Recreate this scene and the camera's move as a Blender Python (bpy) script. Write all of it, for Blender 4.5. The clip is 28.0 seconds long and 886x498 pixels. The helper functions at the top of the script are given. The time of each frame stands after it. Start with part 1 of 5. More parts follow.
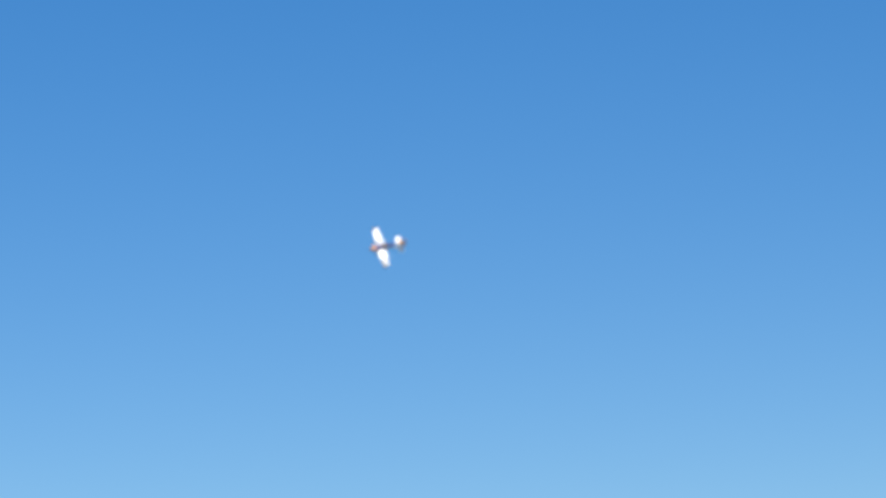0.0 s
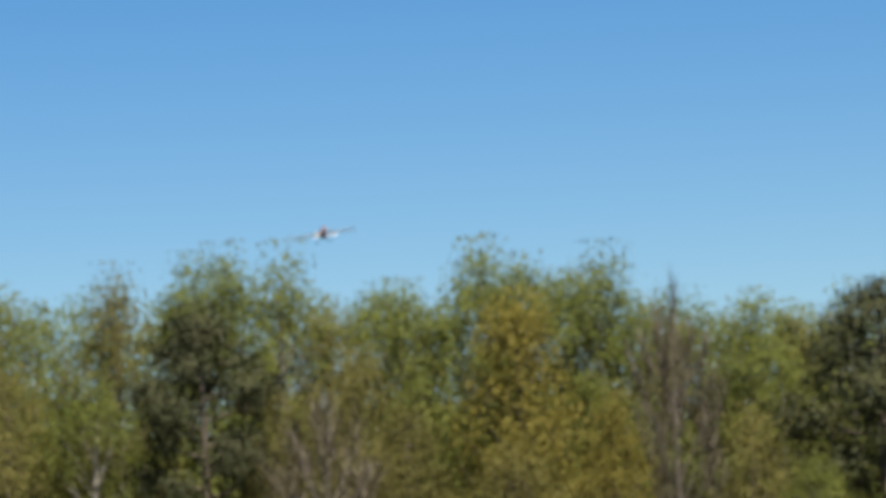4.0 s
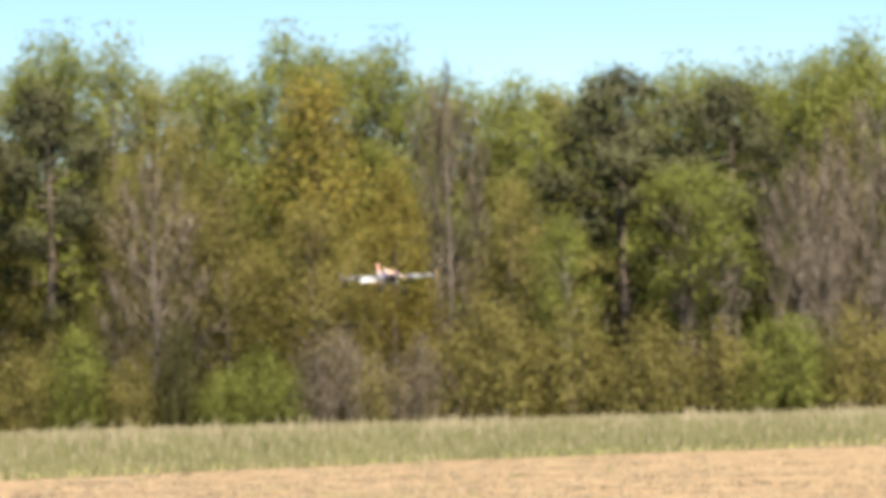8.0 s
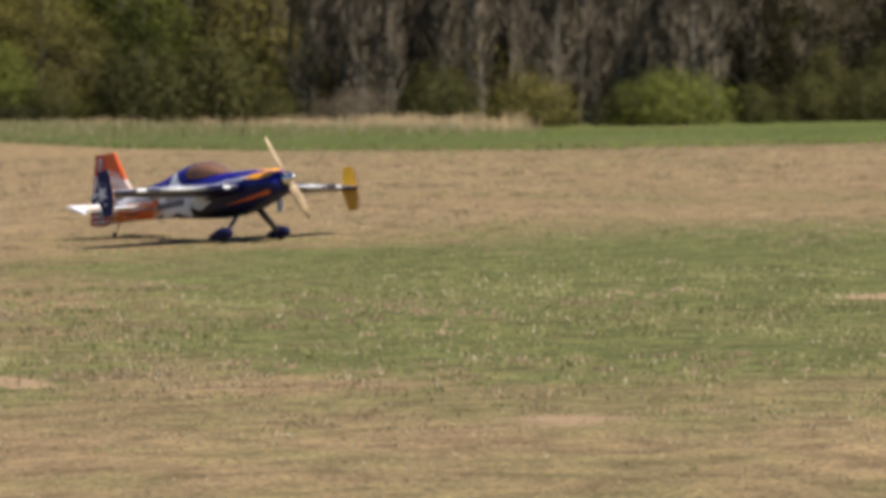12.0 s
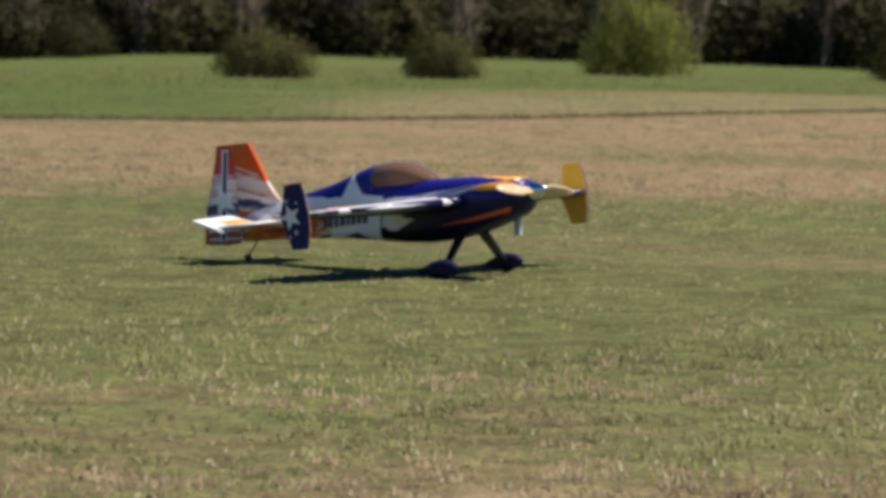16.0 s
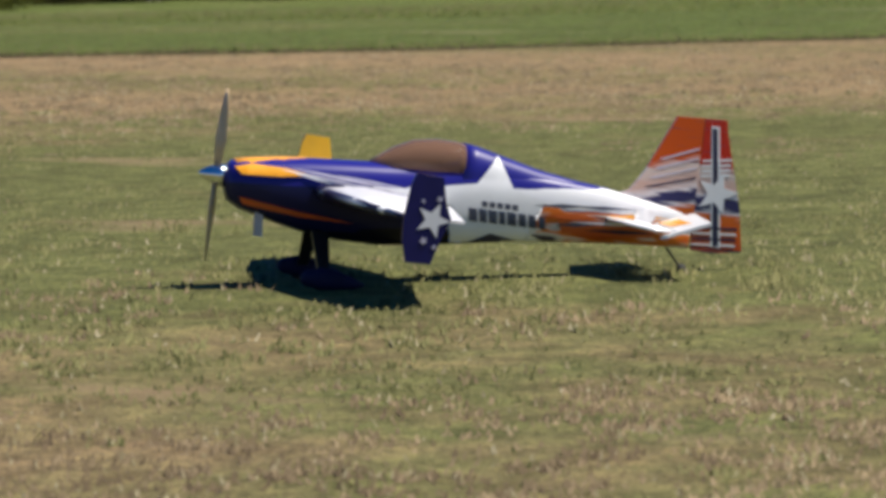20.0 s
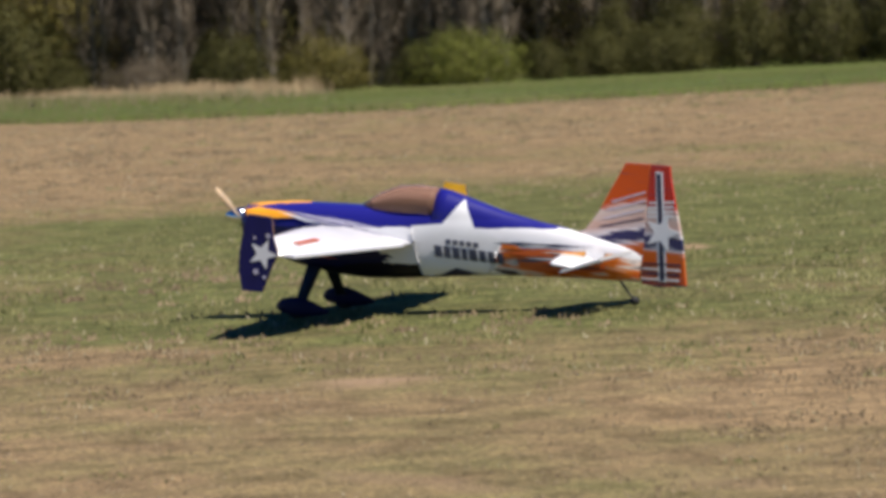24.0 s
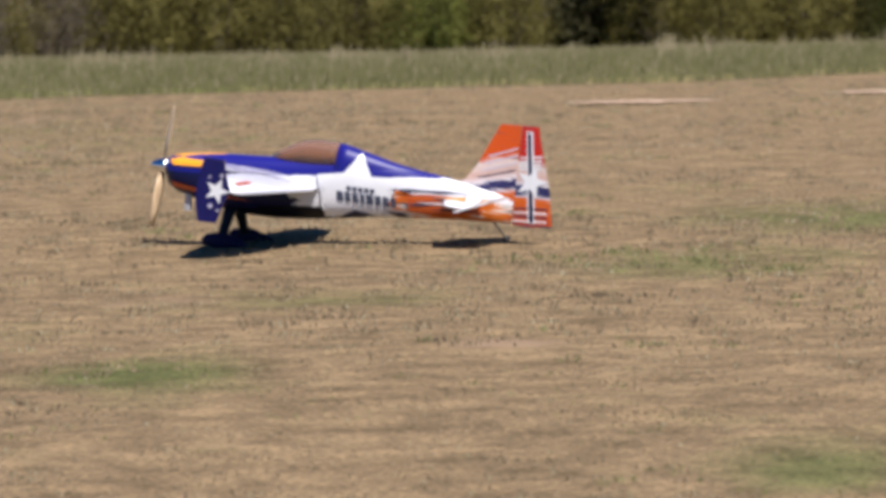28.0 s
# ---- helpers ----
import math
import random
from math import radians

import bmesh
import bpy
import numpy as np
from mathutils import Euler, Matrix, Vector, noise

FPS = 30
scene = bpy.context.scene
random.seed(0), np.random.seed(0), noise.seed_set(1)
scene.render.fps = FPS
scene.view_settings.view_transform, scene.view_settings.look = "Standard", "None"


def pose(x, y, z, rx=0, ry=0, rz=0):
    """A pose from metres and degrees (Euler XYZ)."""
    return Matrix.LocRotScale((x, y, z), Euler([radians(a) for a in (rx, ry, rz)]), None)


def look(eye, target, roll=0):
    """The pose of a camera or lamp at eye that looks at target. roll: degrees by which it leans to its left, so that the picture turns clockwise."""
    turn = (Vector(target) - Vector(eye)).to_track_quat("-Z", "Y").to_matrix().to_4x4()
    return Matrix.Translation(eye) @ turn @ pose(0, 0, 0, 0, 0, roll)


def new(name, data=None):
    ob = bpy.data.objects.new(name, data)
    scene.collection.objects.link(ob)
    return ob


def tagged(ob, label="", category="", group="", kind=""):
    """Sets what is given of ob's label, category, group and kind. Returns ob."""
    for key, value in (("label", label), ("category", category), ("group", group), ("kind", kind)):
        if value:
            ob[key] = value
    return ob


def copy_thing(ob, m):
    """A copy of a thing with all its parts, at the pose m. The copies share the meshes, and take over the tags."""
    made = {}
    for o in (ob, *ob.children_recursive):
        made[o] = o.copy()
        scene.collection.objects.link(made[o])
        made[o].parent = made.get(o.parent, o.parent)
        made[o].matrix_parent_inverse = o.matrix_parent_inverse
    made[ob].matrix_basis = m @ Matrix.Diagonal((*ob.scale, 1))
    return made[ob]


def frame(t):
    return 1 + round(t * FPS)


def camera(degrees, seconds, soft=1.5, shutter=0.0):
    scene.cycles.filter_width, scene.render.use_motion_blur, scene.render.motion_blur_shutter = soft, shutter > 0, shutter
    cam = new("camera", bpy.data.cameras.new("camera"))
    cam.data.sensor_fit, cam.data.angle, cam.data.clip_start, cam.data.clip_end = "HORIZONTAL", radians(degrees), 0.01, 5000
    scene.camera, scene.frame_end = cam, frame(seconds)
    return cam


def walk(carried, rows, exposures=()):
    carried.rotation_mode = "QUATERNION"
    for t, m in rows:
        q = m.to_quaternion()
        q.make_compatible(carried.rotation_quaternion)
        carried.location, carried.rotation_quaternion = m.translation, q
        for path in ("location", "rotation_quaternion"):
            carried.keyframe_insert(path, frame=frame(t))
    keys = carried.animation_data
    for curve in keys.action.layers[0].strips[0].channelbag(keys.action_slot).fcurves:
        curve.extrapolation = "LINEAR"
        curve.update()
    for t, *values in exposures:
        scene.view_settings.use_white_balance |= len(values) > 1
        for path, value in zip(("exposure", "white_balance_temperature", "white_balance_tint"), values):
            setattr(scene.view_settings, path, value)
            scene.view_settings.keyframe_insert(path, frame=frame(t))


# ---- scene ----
# One lens for the whole shot; the camera turns on its spot beside the runway.
cam = camera(12.10, 28.0, soft=4.0)
cam.data.dof.use_dof, cam.data.dof.focus_distance, cam.data.dof.aperture_fstop = True, 18.0, 6.2
EYE_HEIGHT = 1.458
RUN = Vector((math.sin(radians(-2.0)), math.cos(radians(-2.0)), 0.0))


def aim(advance, azimuth, down, lean):
    """A camera pose: metres along RUN, degrees to the right, degrees down, degrees of lean."""
    a, d = radians(azimuth), radians(down)
    eye = RUN * advance + Vector((0, 0, EYE_HEIGHT))
    ahead = Vector((math.sin(a) * math.cos(d), math.cos(a) * math.cos(d), -math.sin(d)))
    return look(eye, eye + ahead, lean)


CAMERA_ROWS = [
    (0, 34.0, 8.60, -9.84, -2.52),
    (0.5, 34.0, 6.19, -9.14, -2.52),
    (1, 34.0, 3.79, -8.41, -2.52),
    (1.5, 34.0, 1.38, -7.54, -2.46),
    (2, 34.0, -0.98, -6.74, -2.40),
    (2.5, 34.0, -2.50, -5.72, -2.42),
    (4.5, 34.0, -2.63, -4.92, -2.37),
    (5, 34.0, -2.57, -4.27, -2.43),
    (5.5, 34.0, -1.89, -3.37, -2.37),
    (6, 34.0, -1.67, -2.08, -2.31),
    (6.1, 32.1, -1.69, -1.87, -2.25),
    (6.2, 28.3, -1.70, -1.66, -2.20),
    (6.3, 24.4, -1.72, -1.45, -2.15),
    (6.4, 20.5, -1.73, -1.24, -2.09),
    (6.5, 16.6, -1.75, -1.03, -2.04),
    (6.6, 12.7, -1.71, -0.95, -2.04),
    (6.7, 8.8, -1.67, -0.88, -2.03),
    (6.8, 5.0, -1.63, -0.80, -2.03),
    (6.9, 1.8, -1.59, -0.72, -2.03),
    (7, 0.0, -1.56, -0.65, -2.03),
    (7.5, 0.0, -1.31, -1.09, -1.72),
    (8, 0.0, 0.00, -1.40, -1.59),
    (8.5, 0.0, -0.40, -1.40, -1.81),
    (9, 0.0, -0.37, -1.10, -1.91),
    (9.5, 0.0, 2.65, -0.65, -1.43),
    (10, 0.0, 5.96, -0.10, -1.05),
    (10.5, 0.0, 9.14, 0.41, -0.84),
    (11, 0.0, 14.37, 0.62, -0.04),
    (11.5, 0.0, 19.55, 2.21, -1.98),
    (12, 0.0, 26.34, 2.79, -1.03),
    (12.5, 0.0, 33.36, 3.25, 0.69),
    (14.5, 0.0, 60.12, 3.60, 1.54),
    (15, 0.0, 62.60, 3.81, -0.11),
    (15.5, 0.0, 68.86, 3.71, 1.02),
    (16, 0.0, 70.93, 3.34, 1.28),
    (16.5, 0.0, 72.85, 3.50, 1.55),
    (17, 0.0, 72.61, 3.83, 1.26),
    (17.5, 0.0, 73.41, 3.63, 1.61),
    (18, 0.0, 73.23, 3.40, 1.80),
    (18.5, 0.0, 72.17, 3.76, 1.13),
    (19, 0.0, 70.31, 4.14, 0.47),
    (19.5, 0.0, 66.09, 4.12, -0.51),
    (20, 0.0, 62.31, 4.43, -1.01),
    (20.5, 0.0, 58.75, 4.33, -2.02),
    (21, 0.0, 54.67, 4.32, -1.79),
    (21.5, 0.0, 49.74, 4.12, -2.50),
    (23.5, 0.0, 33.71, 3.81, -2.45),
    (24, 0.0, 29.11, 3.39, -2.90),
    (24.5, 0.0, 24.82, 3.43, -3.91),
    (25, 0.0, 19.82, 3.38, -3.46),
    (25.5, 0.0, 17.18, 3.21, -3.64),
    (26, 0.0, 13.44, 3.23, -3.46),
    (26.5, 0.0, 10.26, 3.28, -3.22),
    (27, 0.0, 8.07, 3.39, -2.35),
    (27.5, 0.0, 6.37, 3.55, -1.25),
    (28, 0.0, 4.73, 3.67, -0.88),
]
EXPOSURES = [(0, 1.03, 6500, 9), (1.5, 0.84, 6400, 9), (2.0, 0.66, 6300, 8), (2.5, 0.58, 6300, 8), (4.5, 0.94, 6500, 9), (5.0, 1.04, 6600, 9), (6.0, 1.58, 6800, 12), (7.0, 1.66, 6850, 14),
             (9.0, 1.52, 6850, 14), (10.5, 1.09, 6700, 12), (11.5, 0.78, 6750, 11), (12.5, 0.51, 6750, 12), (16.0, 0.50, 6650, 11), (20.0, 0.50, 6600, 11), (24.0, 0.46, 6600, 14), (25.0, 0.43, 6500, 15), (26.0, 0.43, 6250, 15), (28.0, 0.51, 6250, 16)]
walk(cam, [(t, aim(*r)) for t, *r in CAMERA_ROWS], EXPOSURES)

# ---- light ----
SUN_AZIMUTH, SUN_ELEVATION = 154.0, 62.0
world = bpy.data.worlds.new("sky")
scene.world = world
world.use_nodes = True
wn = world.node_tree.nodes
sky = wn.new("ShaderNodeTexSky")
sky.sky_type, sky.sun_disc = "NISHITA", False
sky.sun_elevation, sky.sun_rotation = radians(SUN_ELEVATION), radians(SUN_AZIMUTH)
sky.altitude, sky.air_density, sky.dust_density, sky.ozone_density = 300, 1.0, 0.0, 4.5
clear = wn.new("ShaderNodeHueSaturation")
clear.inputs["Saturation"].default_value = 1.36
clear.inputs["Hue"].default_value = 0.506
world.node_tree.links.new(sky.outputs[0], clear.inputs["Color"])
world.node_tree.links.new(clear.outputs[0], wn["Background"].inputs[0])
wn["Background"].inputs[1].default_value = 0.058
sun = new("sun", bpy.data.lights.new("sun", "SUN"))
sun.data.energy, sun.data.angle, sun.data.color = 4.9, radians(0.55), (1.0, 0.95, 0.86)
sa, se = radians(SUN_AZIMUTH), radians(SUN_ELEVATION)
sun.matrix_world = look((0, 0, 80), Vector((0, 0, 80)) - Vector((math.sin(sa) * math.cos(se), math.cos(sa) * math.cos(se), math.sin(se))))


# ---- materials ----
def material(name, rough=0.8, metal=0.0, spec=0.4):
    m = bpy.data.materials.new(name)
    m.use_nodes = True
    b = m.node_tree.nodes["Principled BSDF"]
    b.inputs["Roughness"].default_value, b.inputs["Metallic"].default_value = rough, metal
    b.inputs["Specular IOR Level"].default_value = spec
    return m, m.node_tree.nodes, m.node_tree.links, b


def ramp(nodes, links, source, stops):
    r = nodes.new("ShaderNodeValToRGB")
    e = r.color_ramp.elements
    while len(e) < len(stops):
        e.new(0.5)
    for el, (p, c) in zip(e, stops):
        el.position, el.color = p, (*c, 1)
    links.new(source, r.inputs[0])
    return r.outputs[0]


def noise_node(nodes, links, vector, scale, detail=4, rough=0.55):
    n = nodes.new("ShaderNodeTexNoise")
    n.inputs["Scale"].default_value, n.inputs["Detail"].default_value, n.inputs["Roughness"].default_value = scale, detail, rough
    links.new(vector, n.inputs["Vector"])
    return n.outputs["Fac"]


def mixed(nodes, links, fac, a, b, mode="MIX"):
    m = nodes.new("ShaderNodeMix")
    m.data_type, m.blend_type = "RGBA", mode
    for sock, v in ((m.inputs[0], fac), (m.inputs[6], a), (m.inputs[7], b)):
        if isinstance(v, (int, float)):
            sock.default_value = v
        elif isinstance(v, tuple):
            sock.default_value = (*v, 1)
        else:
            links.new(v, sock)
    return m.outputs[2]


def plain(name, colour, rough=0.5, metal=0.0, spec=0.5, wear=0.12, scale=14):
    m, n, l, b = material(name, rough, metal, spec)
    co = n.new("ShaderNodeTexCoord").outputs["Object"]
    f = noise_node(n, l, co, scale)
    lo = tuple(c * (1 - wear) for c in colour)
    hi = tuple(min(1, c * (1 + wear)) for c in colour)
    l.new(ramp(n, l, f, [(0.3, lo), (0.7, hi)]), b.inputs["Base Color"])
    return m


def turf_material(name, dry, green, pale, stretch, patch_scale):
    """Turf: the share of green comes with the ground; broad patches, mowing streaks and fine tufts break it up."""
    m, n, l, b = material(name, 0.95, 0, 0.12)
    geo = n.new("ShaderNodeNewGeometry").outputs["Position"]
    mp = n.new("ShaderNodeMapping")
    mp.inputs["Rotation"].default_value[2] = radians(25)
    mp.inputs["Scale"].default_value = (1.0, stretch, 1.0)
    l.new(geo, mp.inputs[0])
    share = n.new("ShaderNodeAttribute")
    share.attribute_name = "green_share"
    broad = noise_node(n, l, mp.outputs[0], patch_scale, 5, 0.62)
    mid = noise_node(n, l, geo, patch_scale * 9, 6, 0.64)
    tuft = noise_node(n, l, geo, 4.0, 3, 0.6)
    fine = noise_node(n, l, geo, 30, 4, 0.75)
    add = n.new("ShaderNodeMath")
    add.operation = "MULTIPLY_ADD"
    add.inputs[1].default_value = 1.9
    l.new(broad, add.inputs[0])
    l.new(share.outputs["Fac"], add.inputs[2])
    k = n.new("ShaderNodeMath")
    k.operation = "MULTIPLY_ADD"
    k.inputs[1].default_value = 0.9
    l.new(mid, k.inputs[0])
    l.new(add.outputs[0], k.inputs[2])
    fac = n.new("ShaderNodeMapRange")
    fac.inputs[1].default_value, fac.inputs[2].default_value = 1.66, 2.12
    l.new(k.outputs[0], fac.inputs[0])
    c = mixed(n, l, fac.outputs[0], dry, green)
    tone = ramp(n, l, mid, [(0.30, (0.78, 0.77, 0.75)), (0.66, (1.12, 1.11, 1.08))])
    c = mixed(n, l, 1.0, c, tone, "MULTIPLY")
    grain = ramp(n, l, fine, [(0.30, (0.42, 0.42, 0.40)), (0.5, (1, 1, 1)), (0.70, (1.75, 1.68, 1.5))])
    c = mixed(n, l, 1.0, c, grain, "MULTIPLY")
    c = mixed(n, l, 1.0, c, ramp(n, l, tuft, [(0.33, (0.70, 0.69, 0.67)), (0.5, (1.0, 1.0, 1.0)), (0.66, (1.28, 1.26, 1.22))]), "MULTIPLY")
    worn = ramp(n, l, noise_node(n, l, mp.outputs[0], patch_scale * 3.1, 4, 0.6), [(0.64, (0, 0, 0)), (0.76, (1, 1, 1))])
    thin = n.new("ShaderNodeAttribute")
    thin.attribute_name = "bare_share"
    scuff = n.new("ShaderNodeMath")
    scuff.operation = "MULTIPLY_ADD"
    scuff.inputs[1].default_value = 0.9
    l.new(mid, scuff.inputs[0])
    l.new(thin.outputs["Fac"], scuff.inputs[2])
    scuffed = ramp(n, l, scuff.outputs[0], [(0.78, (0, 0, 0)), (1.0, (0.85, 0.85, 0.85))])
    c = mixed(n, l, worn, c, pale)
    c = mixed(n, l, scuffed, c, tuple(q * 1.12 for q in pale))
    l.new(c, b.inputs["Base Color"])
    bp = n.new("ShaderNodeBump")
    bp.inputs["Strength"].default_value, bp.inputs["Distance"].default_value = 0.9, 0.05
    l.new(fine, bp.inputs["Height"])
    l.new(bp.outputs[0], b.inputs["Normal"])
    return m


def leaf_material(name, dark, light, translucent=0.5, gaps=0.0, leafwise=0.16, grain=(5.0, 0.6)):
    """Foliage: tone by clump, by leaf and by plant; gaps is the share of a spray that is open between its small leaves."""
    m, n, l, b = material(name, 0.75, 0, 0.15)
    geo = n.new("ShaderNodeNewGeometry")
    info = n.new("ShaderNodeObjectInfo")
    co = n.new("ShaderNodeTexCoord").outputs["Object"]
    f = noise_node(n, l, co, 0.55, 3, 0.6)

    def blend(a, weight, c):
        k = n.new("ShaderNodeMath")
        k.operation = "MULTIPLY_ADD"
        k.inputs[1].default_value = weight
        l.new(a, k.inputs[0])
        if isinstance(c, float):
            k.inputs[2].default_value = c
        else:
            l.new(c, k.inputs[2])
        return k.outputs[0]

    v = blend(f, 1.3, blend(geo.outputs["Random Per Island"], leafwise, blend(info.outputs["Random"], 0.34, -0.32 - leafwise / 2)))
    v = blend(noise_node(n, l, co, grain[0], 3, 0.65), grain[1], blend(v, 1.0, -grain[1] / 2))
    c = ramp(n, l, v, [(0.1, dark), (0.9, light)])
    l.new(c, b.inputs["Base Color"])
    t = n.new("ShaderNodeBsdfTranslucent")
    l.new(c, t.inputs[0])
    s = n.new("ShaderNodeMixShader")
    s.inputs[0].default_value = translucent
    l.new(b.outputs[0], s.inputs[1])
    l.new(t.outputs[0], s.inputs[2])
    if gaps:
        clear_part, thinned = n.new("ShaderNodeBsdfTransparent"), n.new("ShaderNodeMixShader")
        thinned.inputs[0].default_value = gaps
        l.new(s.outputs[0], thinned.inputs[1])
        l.new(clear_part.outputs[0], thinned.inputs[2])
        s = thinned
    l.new(s.outputs[0], n["Material Output"].inputs[0])
    return m


MAT_MOWN = turf_material("mown_turf", (0.292, 0.208, 0.118), (0.135, 0.143, 0.053), (0.365, 0.248, 0.152), 0.5, 0.13)
MAT_MEADOW = turf_material("meadow_turf", (0.216, 0.188, 0.088), (0.096, 0.124, 0.034), (0.264, 0.228, 0.12), 0.6, 0.06)
MAT_SAND = plain("bare_sand", (0.54, 0.385, 0.27), 0.95, 0, 0.1, 0.22, 3)
MAT_LEAF = {
    "spring": leaf_material("spring_leaves", (0.104, 0.118, 0.022), (0.226, 0.238, 0.056), 0.5, 0.25),
    "olive": leaf_material("olive_leaves", (0.123, 0.108, 0.029), (0.247, 0.213, 0.064), 0.5, 0.25),
    "gold": leaf_material("gold_leaves", (0.145, 0.120, 0.023), (0.250, 0.204, 0.043), 0.5, 0.2),
    "russet": leaf_material("budding_twigs", (0.130, 0.104, 0.072), (0.205, 0.166, 0.118), 0.4, 0.3),
    "pine": leaf_material("pine_needles", (0.029, 0.030, 0.013), (0.074, 0.074, 0.030), 0.15),
    "leafy": leaf_material("deep_green_leaves", (0.060, 0.070, 0.013), (0.150, 0.152, 0.034), 0.4, 0.1),
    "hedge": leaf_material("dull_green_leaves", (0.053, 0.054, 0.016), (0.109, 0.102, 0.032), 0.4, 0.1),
    # shade inside and under the wood, put into a darker leaf colour
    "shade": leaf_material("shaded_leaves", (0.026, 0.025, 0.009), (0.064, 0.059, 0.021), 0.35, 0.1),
}
MAT_BARK = plain("grey_brown_bark", (0.128, 0.100, 0.072), 0.95, 0, 0.1, 0.35, 5)
MAT_PALE_BARK = plain("pale_bark", (0.264, 0.232, 0.188), 0.9, 0, 0.1, 0.3, 5)
MAT_GREY_BARK = plain("grey_twigs", (0.152, 0.128, 0.100), 0.95, 0, 0.1, 0.3, 5)
MAT_PALE_TWIG = plain("pale_stems", (0.205, 0.18, 0.145), 0.9, 0, 0.1, 0.3, 5)
MAT_TWIG = plain("fine_grey_brown_twigs", (0.165, 0.136, 0.10), 0.95, 0, 0.1, 0.3, 1.5)


# ---- helpers of this scene ----
def smooth(bm, flag=True):
    for f in bm.faces:
        f.smooth = flag
    return bm


def part(name, bm, mat, parent, label=""):
    me = bpy.data.meshes.new(name)
    bm.to_mesh(me)
    bm.free()
    me.materials.append(mat)
    ob = new(name, me)
    ob.parent = parent
    return tagged(ob, label)


def mesh_part(name, verts, faces, mat, parent=None, label="", soft=False, normals=None):
    me = bpy.data.meshes.new(name)
    me.from_pydata(verts, [], faces)
    if normals is not None:
        me.polygons.foreach_set("use_smooth", [True] * len(me.polygons))
        me.normals_split_custom_set_from_vertices(normals)
    if soft:
        me.polygons.foreach_set("use_smooth", [True] * len(me.polygons))
    me.materials.append(mat)
    ob = new(name, me)
    ob.parent = parent
    return tagged(ob, label)


def polar(azimuth, r, z=0.0):
    return Vector((math.sin(radians(azimuth)) * r, math.cos(radians(azimuth)) * r, z))


EDGE = [(-180, 60), (-40, 50), (-6, 54), (0, 57), (8, 60), (13, 67), (15.5, 77), (18.8, 80), (20.4, 70), (22, 64), (24, 61), (28, 59), (33, 60), (39, 63), (45, 59), (50, 56), (56, 50.5), (62, 50), (68, 51.5), (72, 56), (79, 69), (95, 72), (180, 60)]


def edge_radius(azimuth):
    """How far the mown field reaches in that direction."""
    return float(np.interp((azimuth + 180) % 360 - 180, [e[0] for e in EDGE], [e[1] for e in EDGE]))


def ground_height(r, azimuth=0.0):
    """The field is level; beyond it the land falls gently, less so towards the meadow's far end. Takes arrays too."""
    a = (np.asarray(azimuth) + 180) % 360 - 180
    start = 66 + np.interp(a, [5, 15, 20, 28], [0, 17, 17, 0])
    fall = -2.86 * np.clip((np.asarray(r) - start) / (210 - start), 0, 1)
    share = np.interp(a, [50, 57, 63.5, 67, 72, 78, 95, 140], [1.0, 0.86, 0.82, 0.53, 0.46, 0.55, 0.6, 1.0])
    return fall * share - 0.04


SPOTS = [(0.6, 0.6, 1.7, 16.1, 0.7), (0.35, 8.4, 2.2, 22.0, 1.2), (0.4, 9.8, 1.6, 12.6, 0.6), (0.3, 9.5, 3.0, 26.0, 1.5), (0.4, 3.2, 2.0, 19.5, 0.7), (-0.5, 35.0, 3.0, 15.0, 1.0), (-0.4, 24.0, 2.0, 18.5, 0.6), (0.2, 55.0, 4.0, 15.5, 1.2)]


def green_share(azimuth, r):
    """Where the turf is green: a belt beyond the dry near strip, and the meadow past the mown edge. Takes arrays too."""
    a = (np.asarray(azimuth) + 180) % 360 - 180
    r = np.asarray(r)
    e = np.interp(a, [q[0] for q in EDGE], [q[1] for q in EDGE])
    nearer = np.interp(a, [40, 52], [0.0, 2.6])
    belt = np.minimum(np.interp(r + nearer, [15.5, 20], [0.3, 0.8]), np.interp(r, [30, 37, 45, 50], [0.8, 0.15, 0.05, 0.2])) * np.interp(a, [2, 13, 19, 25], [0.2, 0.3, 0.6, 1.0])
    near = np.interp(r, [10, 12, 14, 17, 20], [0.28, 0.38, 0.56, 0.42, 0.25]) * np.interp(a, [8, 30, 50, 66], [0.5, 0.55, 0.85, 1.35])
    spots = sum(w * np.exp(-((a - ca) / da) ** 2 - ((r - cr) / dr) ** 2) for w, ca, da, cr, dr in SPOTS)
    belt = np.maximum(belt, near) + spots
    return np.where(r > e, np.where(a > 20, 0.8 - 0.7 * np.interp(a, [68, 71], [0, 1]) * np.interp(r - e, [12, 24], [1, 0]), 0.45), belt)


